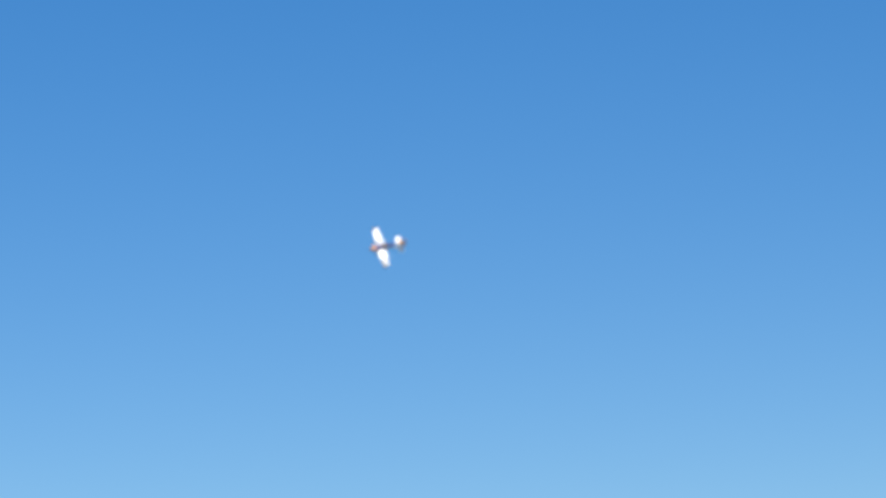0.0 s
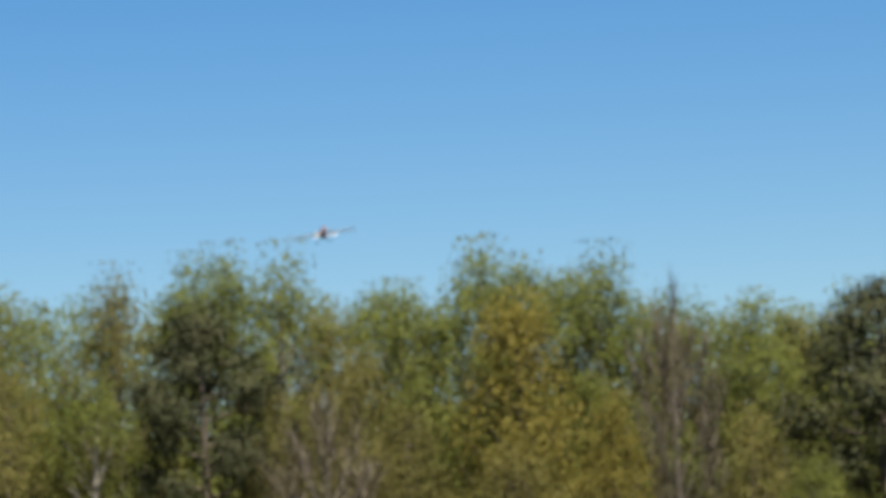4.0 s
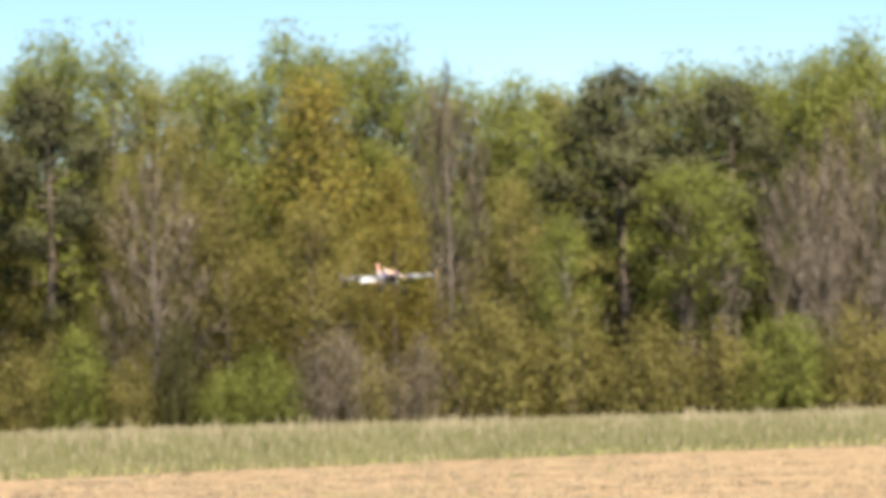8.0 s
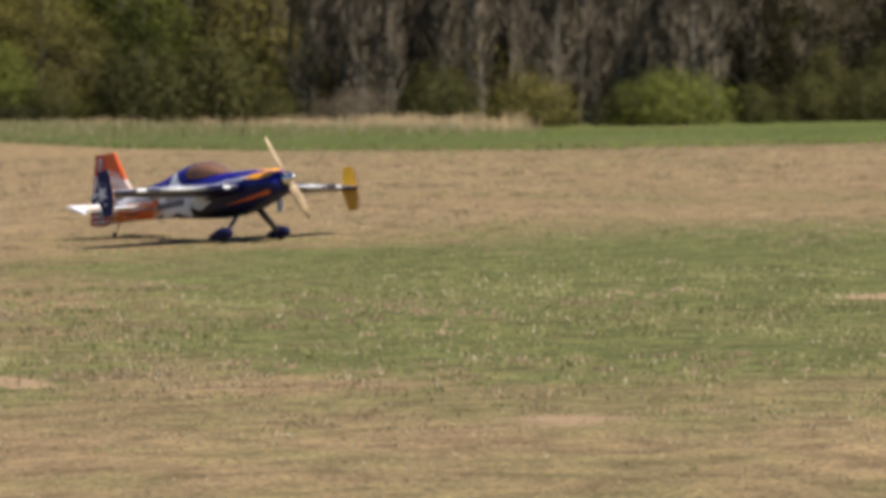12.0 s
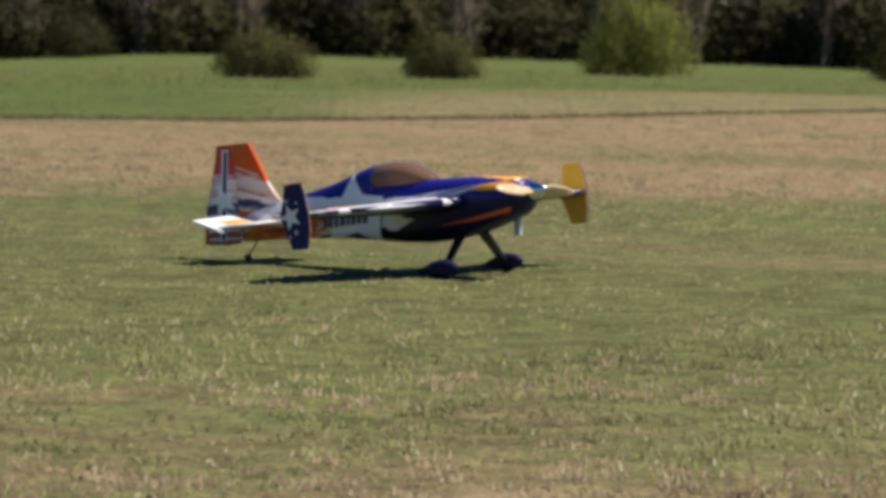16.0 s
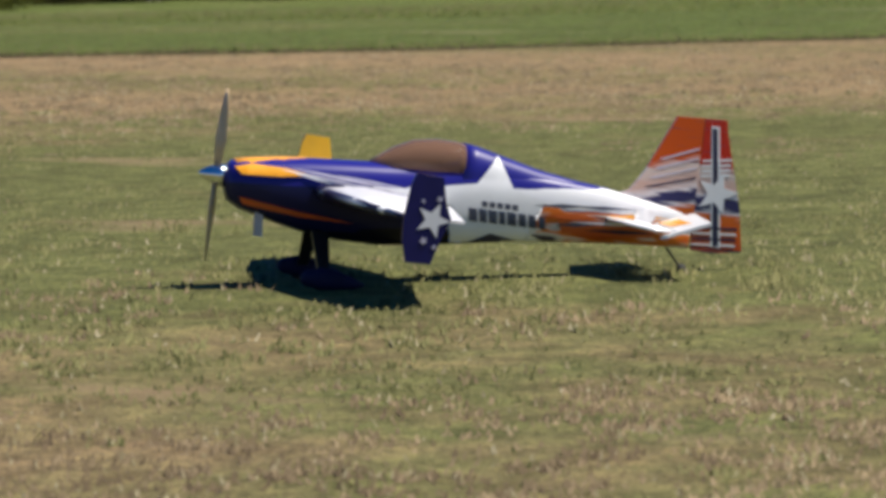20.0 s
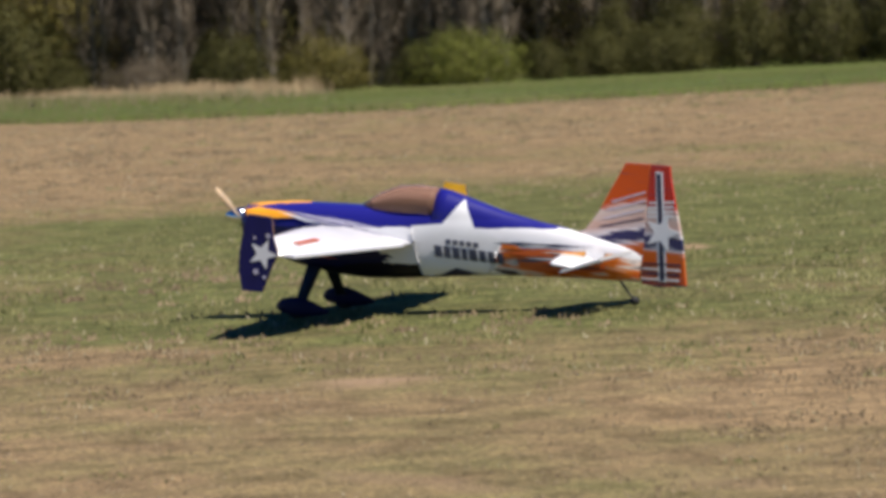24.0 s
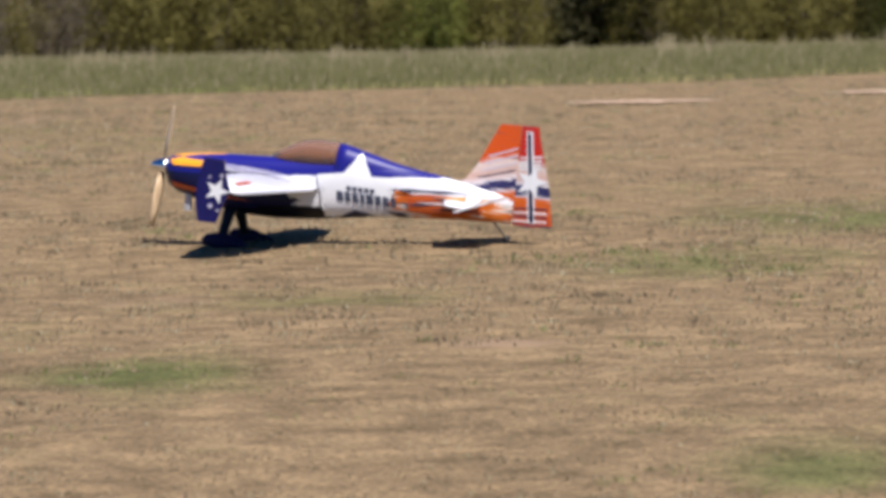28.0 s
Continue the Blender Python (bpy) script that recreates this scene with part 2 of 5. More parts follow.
# thin, pale or earthy places in the turf: depth, azimuth and its spread, distance and its spread
BARE = [(0.9, 16.6, 0.5, 19.4, 0.2), (0.9, 17.4, 0.6, 19.7, 0.2), (0.9, 18.9, 0.6, 19.3, 0.2), (0.8, 20.2, 0.7, 19.4, 0.22), (0.9, 36.9, 0.9, 23.2, 0.5), (0.8, 38.6, 0.8, 23.2, 0.3),
        (0.8, 32.3, 0.6, 24.3, 0.4), (0.9, 61.8, 0.45, 19.9, 0.4), (0.8, 20.6, 0.5, 18.9, 0.3), (0.42, 53.8, 2.0, 12.6, 0.8), (0.42, 66.0, 3.2, 11.8, 0.8), (0.4, 36.6, 2.4, 13.6, 0.8),
        (0.7, 5.5, 1.2, 17.2, 0.35), (0.6, 11.5, 1.5, 30.0, 0.9), (0.6, 14.5, 1.2, 26.5, 0.6), (0.6, 28.0, 1.5, 16.5, 0.4), (0.42, 71.5, 3.0, 12.6, 0.8), (0.35, 45.0, 2.6, 13.2, 0.8)]


def bare_share(azimuth, r):
    return sum(w * np.exp(-((azimuth - ca) / da) ** 2 - ((r - cr) / dr) ** 2) for w, ca, da, cr, dr in BARE)


# ---- ground: one sheet out to the horizon ----
def build_ground():
    """Rings round the camera's stand; the ring at 1 is the edge of the mown field."""
    ks = [0.05, 0.1, 0.14] + [0.17 + 0.005 * i for i in range(60)] + [0.47 + 0.0265 * i for i in range(21)] + [1.003, 1.006, 1.03, 1.1, 1.3, 1.6, 2.0, 2.6, 3.2, 3.9, 5, 8, 16, 60]
    azs = [-14 + 0.4 * i for i in range(251)] + [86 + 4.0 * i for i in range(1, 65)]
    verts, faces, mats, share, bare = [(0, 0, -0.04)], [], [], [0.3], [0.0]
    count = len(azs)
    for k in ks:
        for az in azs:
            r = edge_radius(az) * k if k <= 8 else 60 * k
            p = polar(az, r)
            n = noise.noise((p.x * 0.09, p.y * 0.09, 0.3)) * 0.015 + noise.noise((p.x * 0.5, p.y * 0.5, 3.3)) * 0.006
            verts.append((p.x, p.y, float(ground_height(r, az)) + (n if k <= 1 else 0) + (-0.10 if k == 1.003 else 0.06 if 1 < k < 1.5 else 0)))
            share.append(float(green_share(az, r)))
            bare.append(float(bare_share(az, r)))
    for j in range(count):
        faces.append((0, 1 + (j + 1) % count, 1 + j))
        mats.append(0)
    for a in range(len(ks) - 1):
        for j in range(count):
            o, q = 1 + a * count, 1 + (a + 1) * count
            faces.append((o + j, o + (j + 1) % count, q + (j + 1) % count, q + j))
            mats.append(0 if ks[a + 1] <= 1 else 1)
    ob = mesh_part("ground", verts, faces, MAT_MOWN)
    ob.data.materials.append(MAT_MEADOW)
    ob.data.polygons.foreach_set("material_index", mats)
    ob.data.polygons.foreach_set("use_smooth", [True] * len(faces))
    ob.data.attributes.new("green_share", "FLOAT", "POINT").data.foreach_set("value", share)
    ob.data.attributes.new("bare_share", "FLOAT", "POINT").data.foreach_set("value", bare)
    return tagged(ob, "dry mown grass field with green meadow beyond it", "ground", kind="structure")


build_ground()


# ---- trees ----
def limb(bm, a, b, ra, rb, sides=6):
    """A tapered limb from a to b."""
    a, b = Vector(a), Vector(b)
    q = (b - a).to_track_quat("Z", "Y").to_matrix()
    rows = []
    for c, r in ((a, ra), (b, rb)):
        rows.append([bm.verts.new(c + q @ Vector((math.cos(2 * math.pi * i / sides) * r, math.sin(2 * math.pi * i / sides) * r, 0))) for i in range(sides)])
    for i in range(sides):
        f = bm.faces.new((rows[0][i], rows[0][(i + 1) % sides], rows[1][(i + 1) % sides], rows[1][i]))
        f.smooth = True


def unit(a):
    return a / (np.linalg.norm(a, axis=-1, keepdims=True) + 1e-6)


def crown_mesh(rng, lobes, leaves, size, middle, rise=0.0, thin=0.6, fuzz=0.47, floor=None, bough=0.62):
    """Foliage over boughs (centre, radius, height): small leaves, thick in each bough's heart and ever looser outwards, so that
    boughs run into one another. rise: how far leaves stand upright; thin: their width against their length."""
    hub = np.array([q[0] for q in lobes], float)
    radii = np.array([(q[1], q[1], q[2]) for q in lobes], float)
    area = radii[:, 0] * radii[:, 2]
    pick = rng.choice(len(lobes), leaves, p=area / area.sum())
    c = hub[pick] + np.clip(rng.normal(0, fuzz, (leaves, 3)), -1.75 * fuzz, 1.75 * fuzz) * radii[pick]
    if floor is not None:
        c[:, 2] = np.where(c[:, 2] < floor, floor + rng.uniform(0, 0.5, leaves), c[:, 2])
    nor = unit(bough * unit(c - hub[pick]) + 0.7 * unit((c - np.asarray(middle, float)) * (1, 1, 0.6)) + (0, 0, 0.3) + rng.normal(0, 0.3, c.shape))
    face = unit(nor + rng.normal(0, 0.6, (leaves, 3)))
    u = unit(np.cross(face, rng.normal(0, 1, (leaves, 3))) + (0, 0, rise))
    v = unit(np.cross(face, u))
    far_out = np.linalg.norm((c - hub[pick]) / radii[pick], axis=1)
    s = size * (rng.uniform(0.5, 1.4, leaves) * np.interp(far_out, [0.5, 1.2], [1.0, 0.6]))[:, None]
    w = thin * rng.uniform(0.7, 1.3, leaves)[:, None]
    verts = np.stack([c - u * s, c - v * s * w, c + u * s, c + v * s * w], axis=1).reshape(-1, 3)
    return verts.tolist(), [(i, i + 1, i + 2, i + 3) for i in range(0, 4 * leaves, 4)], np.repeat(nor, 4, axis=0).tolist()


def crown_part(tree, mat, leaf_data, twig_data=None):
    """One crown: leaves, and where it is half bare its fine twigs as well."""
    v, f, n = leaf_data
    count = len(f)
    if twig_data:
        k = len(v)
        v, n = v + twig_data[0], n + twig_data[2]
        f = f + [tuple(i + k for i in q) for q in twig_data[1]]
    ob = mesh_part("crown", v, f, mat, tree, normals=n)
    if twig_data:
        ob.data.materials.append(MAT_TWIG)
        ob.data.polygons.foreach_set("material_index", [0] * count + [1] * (len(f) - count))
    return ob


def twig_mesh(rng, roots, ways, length, width, per):
    """Fine twigs: thin long slivers fanning out from each limb, steeply upwards."""
    roots, ways = np.repeat(np.asarray(roots, float), per, axis=0), np.repeat(np.asarray(ways, float), per, axis=0)
    n = len(roots)
    c = roots + ways * rng.uniform(-0.1, 1.0, n)[:, None] + rng.normal(0, 0.12, (n, 3))
    u = unit(unit(ways) * 0.7 + (0, 0, 0.5) + rng.normal(0, 0.45, (n, 3))) * (length * rng.uniform(0.4, 1.3, n))[:, None]
    side = unit(np.cross(u, rng.normal(0, 1, (n, 3)))) * (width * rng.uniform(0.5, 1.4, n))[:, None]
    v = np.stack([c - side, c + side, c + u + side * 0.3, c + u - side * 0.3], axis=1).reshape(-1, 3)
    nor = unit(rng.normal(0, 0.5, (n, 3)) + (0, 0, 0.5))
    return v.tolist(), [(i, i + 1, i + 2, i + 3) for i in range(0, 4 * n, 4)], np.repeat(nor, 4, axis=0).tolist()


# outline of a crown: half width against height, from foot to tip
OUTLINE = {
    "spring": ([0.0, 0.15, 0.4, 0.65, 0.85, 1.0], [0.5, 0.8, 0.95, 1.0, 0.82, 0.5]), "olive": ([0.0, 0.2, 0.45, 0.7, 0.9, 1.0], [0.85, 1.0, 1.0, 0.85, 0.55, 0.2]),
    "gold": ([0.0, 0.2, 0.45, 0.7, 0.9, 1.0], [1.0, 1.0, 0.9, 0.68, 0.42, 0.15]), "russet": ([0.0, 0.2, 0.5, 0.75, 0.9, 1.0], [0.6, 0.85, 1.0, 0.9, 0.7, 0.3]),
    "shade": ([0.0, 0.2, 0.5, 0.75, 0.9, 1.0], [0.9, 1.0, 1.0, 0.85, 0.6, 0.2])}


def build_tree(kind, seed, name, label, height=18.0, width=8.0, bare=0.25, leaves=9500, leaf=0.135, pale=False, trunk_r=0.22, boughs=42):
    """A broadleaf tree: trunk, limbs out to each bough, and an uneven crown of small leaves with loose sprays at its top."""
    rng = np.random.default_rng(seed)
    tree = new(name)
    tagged(tree, label, "tree")
    bm = bmesh.new()
    lean = rng.normal(0, 0.02, 2) * height
    top = Vector((lean[0], lean[1], height * 0.9))
    limb(bm, (0, 0, -0.6), top * 0.45, trunk_r, trunk_r * 0.7, 8)
    limb(bm, top * 0.45, top, trunk_r * 0.7, 0.03, 6)
    lobes, roots, ways = [], [], []
    for i in range(boughs):
        g = ((i + 0.5) / boughs) ** 0.9
        ring = width / 2 * float(np.interp(g, *OUTLINE[kind]))
        size = width / 2 * rng.uniform(0.22, 0.5) * (0.75 + 0.3 * ring / (width / 2))
        ang, out = i * 2.4 + rng.uniform(-0.5, 0.5), max(0.1, ring - size * 0.75) * rng.uniform(0.55, 1.12)
        z = height * (bare + (1 - bare) * (0.04 + 0.9 * g)) + rng.uniform(-0.04, 0.03) * height
        tip = Vector((lean[0] * g + math.cos(ang) * out, lean[1] * g + math.sin(ang) * out, z))
        lobes.append((tuple(tip), size, size * rng.uniform(0.9, 1.35)))
        root = top * max(0.08, (z / height - 0.16) / 0.9)
        limb(bm, root, tip, trunk_r * 0.3 * (1.2 - 0.8 * g), 0.02, 5)
        roots.append(tuple(tip))
        ways.append(tuple((tip - root).normalized() * size * 1.2 + Vector((0, 0, size * 0.5))))
    part("trunk", bm, MAT_PALE_BARK if pale else MAT_GREY_BARK if kind == "russet" else MAT_BARK, tree)
    if kind == "russet":
        crown_part(tree, MAT_LEAF[kind], crown_mesh(rng, lobes, leaves, leaf, (0, 0, height * 0.5), 0.5, 0.35, 0.6), twig_mesh(rng, roots, ways, 0.9, 0.016, 90))
    else:
        crown_part(tree, MAT_LEAF[kind], crown_mesh(rng, lobes, leaves, leaf, (0, 0, height * 0.5), 0.5 if kind == "spring" else 0.25, 0.55, 0.41 if kind == "spring" else 0.46))
    return tree


def build_pine(seed, name, label, height=17.0, width=8.0, bare=0.5):
    """A pine: a straight stem, level limbs and full, rounded tufts of needles with sky between them."""
    rng = np.random.default_rng(seed)
    tree = new(name)
    tagged(tree, label, "pine tree")
    bm = bmesh.new()
    limb(bm, (0, 0, -0.6), (0.2, 0.1, height * 0.55), 0.26, 0.2, 8)
    limb(bm, (0.2, 0.1, height * 0.55), (0.1, 0, height * 0.97), 0.2, 0.04, 6)
    lobes = []
    for i in range(26):
        g = (i - 5) / 20 if i > 4 else -0.12 * (5 - i)
        reach = width / 2 * float(np.interp(g, [-0.6, 0, 0.25, 0.5, 0.75, 1.0], [0.45, 0.8, 1.0, 0.95, 0.75, 0.1])) * rng.uniform(0.5, 1.0)
        a = i * 2.4 + rng.uniform(-0.5, 0.5)
        root = Vector((0.15, 0.05, height * (bare + (0.95 - bare) * g) - reach * 0.1))
        tip = root + Vector((math.cos(a) * reach * 0.78, math.sin(a) * reach * 0.78, reach * 0.2))
        size = width / 2 * rng.uniform(0.28, 0.5) * (1.05 - 0.25 * g if g > 0 else 0.55)
        lobes.append((tuple(tip), size, size * rng.uniform(0.6, 0.9)))
        limb(bm, root, tip, 0.08, 0.025, 5)
    part("trunk", bm, MAT_BARK, tree)
    crown_part(tree, MAT_LEAF["pine"], crown_mesh(rng, lobes, 10500, 0.15, (0, 0, height * 0.65), 0.35, 0.45, 0.43, bough=0.8))
    return tree


def build_bare(seed, name, label, height=14.0, width=5.0):
    """A slender half-bare tree: pale stems, many steep twigs and a thin haze of buds."""
    rng = np.random.default_rng(seed)
    tree = new(name)
    tagged(tree, label, "tree")
    bm = bmesh.new()
    lobes, roots, ways = [], [], []
    for stem in range(3):
        foot = Vector((rng.normal(0, 0.9), rng.normal(0, 0.9), -0.5))
        top = foot + Vector((rng.normal(0, 0.6), rng.normal(0, 0.6), height * rng.uniform(0.8, 1.0)))
        limb(bm, foot, top, 0.12, 0.02, 6)
        for i in range(16):
            h = 0.12 + 0.85 * i / 16
            root = foot.lerp(top, h)
            a, reach = rng.uniform(0, 6.28), width * 0.3 * (1.1 - 0.7 * h) * rng.uniform(0.5, 1.2)
            tip = root + Vector((math.cos(a) * reach, math.sin(a) * reach, reach * rng.uniform(0.9, 2.0)))
            limb(bm, root, tip, 0.035, 0.008, 4)
            lobes.append((tuple(root.lerp(tip, 0.8)), 0.6, 0.8))
            roots.append(tuple(root))
            ways.append(tuple(tip - root))
    part("trunk", bm, MAT_PALE_TWIG, tree)
    crown_part(tree, MAT_LEAF["russet"], crown_mesh(rng, lobes, 900, 0.11, (0, 0, height * 0.5), 0.4, 0.4), twig_mesh(rng, roots, ways, 1.0, 0.025, 40))
    return tree


def build_bush(kind, seed, name, label, height=3.6, width=5.0, leaves=6500, leaf=0.10):
    """A bush: stems from one root and rounded boughs of small leaves down to the grass."""
    rng = np.random.default_rng(seed)
    bush = new(name)
    tagged(bush, label, "bush")
    bm = bmesh.new()
    lobes = []
    for i in range(15):
        a, out = i * 2.4 + rng.uniform(-0.3, 0.3), math.sqrt(i / 15) * width * 0.38
        size = width * rng.uniform(0.12, 0.19)
        z = max(size * 0.6, (height - size) * (1 - 0.8 * (out / (width * 0.5)) ** 2) * rng.uniform(0.8, 1.08))
        tip = (math.cos(a) * out, math.sin(a) * out, z)
        lobes.append((tip, size, size * rng.uniform(0.9, 1.3)))
        lobes.append(((tip[0] * 1.12, tip[1] * 1.12, z * 0.42), size, z * 0.45 + 0.1))
        limb(bm, (tip[0] * 0.15, tip[1] * 0.15, -0.3), tip, 0.05, 0.012, 5)
    part("stem", bm, MAT_BARK, bush)
    v, f, n = crown_mesh(rng, lobes, leaves, leaf, (0, 0, height * 0.3), 0.3, 0.35 if kind == "russet" else 0.55, 0.5, 0.02)
    mesh_part("foliage", v, f, MAT_LEAF[kind], bush, normals=n)
    return bush


LABELS = {
    "spring": "tall woodland tree in fresh light-green spring leaf", "olive": "woodland tree with olive-green spring foliage",
    "gold": "woodland tree with golden-yellow spring catkins", "russet": "half-bare woodland tree with grey-brown budding twigs",
    "bare": "slender bare grey tree with steep pale twigs", "pine": "dark green pine with flat layered boughs", "shade": "woodland tree in a shade-dark leaf colour at the far wood's edge",
}
DIM = {"spring": (18.0, 7.0), "olive": (15.0, 8.5), "gold": (15.0, 8.0), "russet": (14.0, 6.5), "pine": (17.0, 7.0), "shade": (16.0, 7.5), "bare": (14.0, 5.0)}
STOCK, FAR = {}, {}
for i in range(3):
    STOCK.setdefault("spring", []).append(build_tree("spring", 11 + i, "broadleaf_tree", LABELS["spring"], 18.0, 7.0, 0.2, pale=i == 1))
    STOCK.setdefault("olive", []).append(build_tree("olive", 21 + i, "broadleaf_tree", LABELS["olive"], 15.0, 8.5, 0.03, 10500))
for i in range(2):
    STOCK.setdefault("gold", []).append(build_tree("gold", 31 + i, "broadleaf_tree", LABELS["gold"], 15.0, 8.0, 0.03, 10500))
    STOCK.setdefault("russet", []).append(build_tree("russet", 41 + i, "bare_tree", LABELS["russet"], 14.0, 6.5, 0.06, 6200, 0.10))
    STOCK.setdefault("pine", []).append(build_pine(51 + i, "pine_tree", LABELS["pine"]))
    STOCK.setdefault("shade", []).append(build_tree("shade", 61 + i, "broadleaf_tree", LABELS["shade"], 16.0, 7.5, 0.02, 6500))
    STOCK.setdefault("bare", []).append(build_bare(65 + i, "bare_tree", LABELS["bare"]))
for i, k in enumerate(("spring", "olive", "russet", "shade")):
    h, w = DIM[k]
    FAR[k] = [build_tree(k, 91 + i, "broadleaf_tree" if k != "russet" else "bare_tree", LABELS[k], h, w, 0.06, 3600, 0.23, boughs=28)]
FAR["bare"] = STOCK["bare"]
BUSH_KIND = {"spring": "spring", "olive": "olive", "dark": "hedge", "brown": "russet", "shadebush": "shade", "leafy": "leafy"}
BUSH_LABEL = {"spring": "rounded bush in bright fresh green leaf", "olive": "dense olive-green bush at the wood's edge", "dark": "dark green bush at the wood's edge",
              "brown": "twiggy grey-brown bush with few leaves", "shadebush": "bush in a shade-dark leaf colour below the trees", "leafy": "broad leafy green bush at the wood's edge"}
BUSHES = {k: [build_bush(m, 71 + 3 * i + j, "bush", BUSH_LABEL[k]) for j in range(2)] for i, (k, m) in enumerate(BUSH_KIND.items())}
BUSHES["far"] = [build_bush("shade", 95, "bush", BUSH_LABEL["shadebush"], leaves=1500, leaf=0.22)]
BUSHES["far_olive"] = [build_bush("olive", 96, "bush", BUSH_LABEL["olive"], leaves=1500, leaf=0.22)]
BUSHES["meadow"] = [build_bush("spring", 87, "bush", "rounded green bush standing alone in the meadow", 1.25, 3.0, 8000, 0.055)]
BUSHES["dim"] = [build_bush("hedge", 88, "bush", "rounded olive-green bush standing alone in the meadow", 1.25, 3.0, 8000, 0.055)]
BUSH_SIZE = {"meadow": (1.25, 3.0), "dim": (1.25, 3.0)}
USED = {}
plant_rng = random.Random(5)


def put(stock, azimuth, r, sx, sz):
    m = Matrix.Translation(polar(azimuth, r, float(ground_height(r, azimuth)))) @ Matrix.Rotation(plant_rng.uniform(0, 6.28), 4, "Z") @ Matrix.Diagonal((sx, sx, sz, 1))
    ob = stock[USED.get(id(stock), 0) % len(stock)]
    n = USED[id(stock)] = USED.get(id(stock), 0) + 1
    if n <= len(stock):
        ob.matrix_basis = m
        return ob
    return copy_thing(ob, m @ Matrix.Diagonal((1 / ob.scale.x, 1 / ob.scale.y, 1 / ob.scale.z, 1)))


def plant(kind, azimuth, r, height, width, stock=STOCK):
    h, w = DIM[kind]
    tagged(put(stock[kind], azimuth, r, width / w, height / h), group="trees of the wood")


def bush(kind, azimuth, r, height, width):
    h, w = BUSH_SIZE.get(kind, (3.6, 5.0))
    tagged(put(BUSHES[kind], azimuth, r, width / w, height / h), group="bushes in the meadow" if kind in BUSH_SIZE else "bushes along the wood's edge")


plant("spring", -5.75, 240, 22.3, 7.5)
plant("spring", -5.14, 240, 22.9, 7.5)
plant("olive", -4.55, 240, 22.7, 7.5)
plant("spring", -3.95, 240, 21.3, 7.5)
plant("spring", -3.35, 240, 21.7, 7.5)
plant("olive", -2.75, 240, 20.6, 7.5)
plant("spring", -2.13, 240, 22.6, 7.5)
plant("spring", -1.53, 240, 22.3, 7.5)
plant("olive", -0.93, 240, 22.0, 7.5)
plant("spring", -0.33, 240, 20.6, 7.5)
plant("spring", 0.27, 240, 19.9, 7.5)
plant("olive", 0.87, 240, 20.0, 7.5)
plant("spring", 1.48, 240, 19.9, 7.5)
plant("spring", 2.08, 240, 19.6, 7.5)
plant("olive", 2.69, 240, 20.1, 7.5)
plant("spring", 3.29, 240, 20.3, 7.5)
plant("spring", 3.90, 240, 20.6, 7.5)
plant("olive", 4.49, 240, 20.0, 7.5)
plant("spring", 5.10, 240, 21.0, 7.5)
plant("spring", 5.70, 240, 21.3, 7.5)
plant("olive", 6.30, 240, 20.8, 7.5)
plant("spring", -13.50, 234, 22.0, 8.5)
plant("olive", -12.88, 234, 21.4, 8.5)
plant("spring", -12.25, 234, 20.9, 8.5)
plant("spring", -11.62, 234, 21.9, 8.5)
plant("spring", -10.99, 234, 21.3, 8.5)
plant("olive", -10.35, 234, 20.8, 8.5)
plant("spring", -9.71, 234, 21.8, 8.5)
plant("spring", -9.07, 234, 21.3, 8.5)
plant("spring", -8.43, 234, 20.6, 8.5)
plant("olive", -7.78, 234, 21.7, 8.5)
plant("spring", -7.13, 234, 21.2, 8.5)
plant("spring", -6.49, 234, 20.5, 8.5)
plant("olive", -13.52, 216, 17.4, 8.8)
plant("spring", -12.57, 216, 16.3, 8.8)
plant("shade", -11.60, 216, 17.3, 8.8)
plant("olive", -10.64, 216, 16.1, 8.8)
plant("spring", -9.65, 216, 17.2, 8.8)
plant("shade", -8.68, 216, 16.0, 8.8)
plant("olive", -7.68, 216, 17.1, 8.8)
plant("spring", -6.70, 216, 15.8, 8.8)
plant("spring", -5.75, 232, 20.9, 8.2)
plant("spring", -5.20, 232, 22.7, 8.2)
plant("spring", -4.40, 232, 22.1, 8.2)
plant("olive", -3.91, 232, 20.7, 8.2)
plant("spring", -3.32, 232, 21.3, 8.2)
plant("spring", -2.67, 232, 20.1, 8.2)
plant("spring", -2.12, 232, 22.0, 8.2)
plant("spring", -1.69, 232, 22.3, 8.2)
plant("spring", -1.15, 232, 21.5, 8.2)
plant("spring", -0.65, 232, 21.5, 8.2)
plant("olive", 0.03, 232, 19.2, 8.2)
plant("spring", 0.58, 232, 19.7, 8.2)
plant("spring", 1.05, 232, 19.9, 8.2)
plant("olive", 1.62, 232, 19.3, 8.2)
plant("spring", 2.20, 232, 19.3, 8.2)
plant("spring", 3.37, 232, 20.2, 8.2)
plant("spring", 3.83, 232, 20.2, 8.2)
plant("spring", 4.37, 232, 19.8, 8.2)
plant("spring", 4.87, 232, 19.9, 8.2)
plant("spring", 5.34, 232, 21.2, 8.2)
plant("spring", 5.84, 232, 21.2, 8.2)
plant("olive", -6.28, 222, 21.8, 7.8)
plant("spring", -7.66, 224, 21.2, 7.9)
plant("olive", -8.87, 224, 21.5, 7.3)
plant("spring", -10.23, 224, 21.0, 7.9)
plant("pine", -5.41, 214, 18.8, 7.5)
plant("gold", -1.66, 220, 19.6, 10.6)
plant("olive", -1.75, 211, 12.6, 9.0)
plant("gold", -0.72, 216, 15.0, 6.4)
plant("russet", 0.11, 219, 18.0, 5.0)
plant("olive", -3.54, 217, 17.4, 7.6)
plant("russet", -3.95, 212, 13.1, 6.9)
plant("olive", -4.55, 214, 15.3, 5.8)
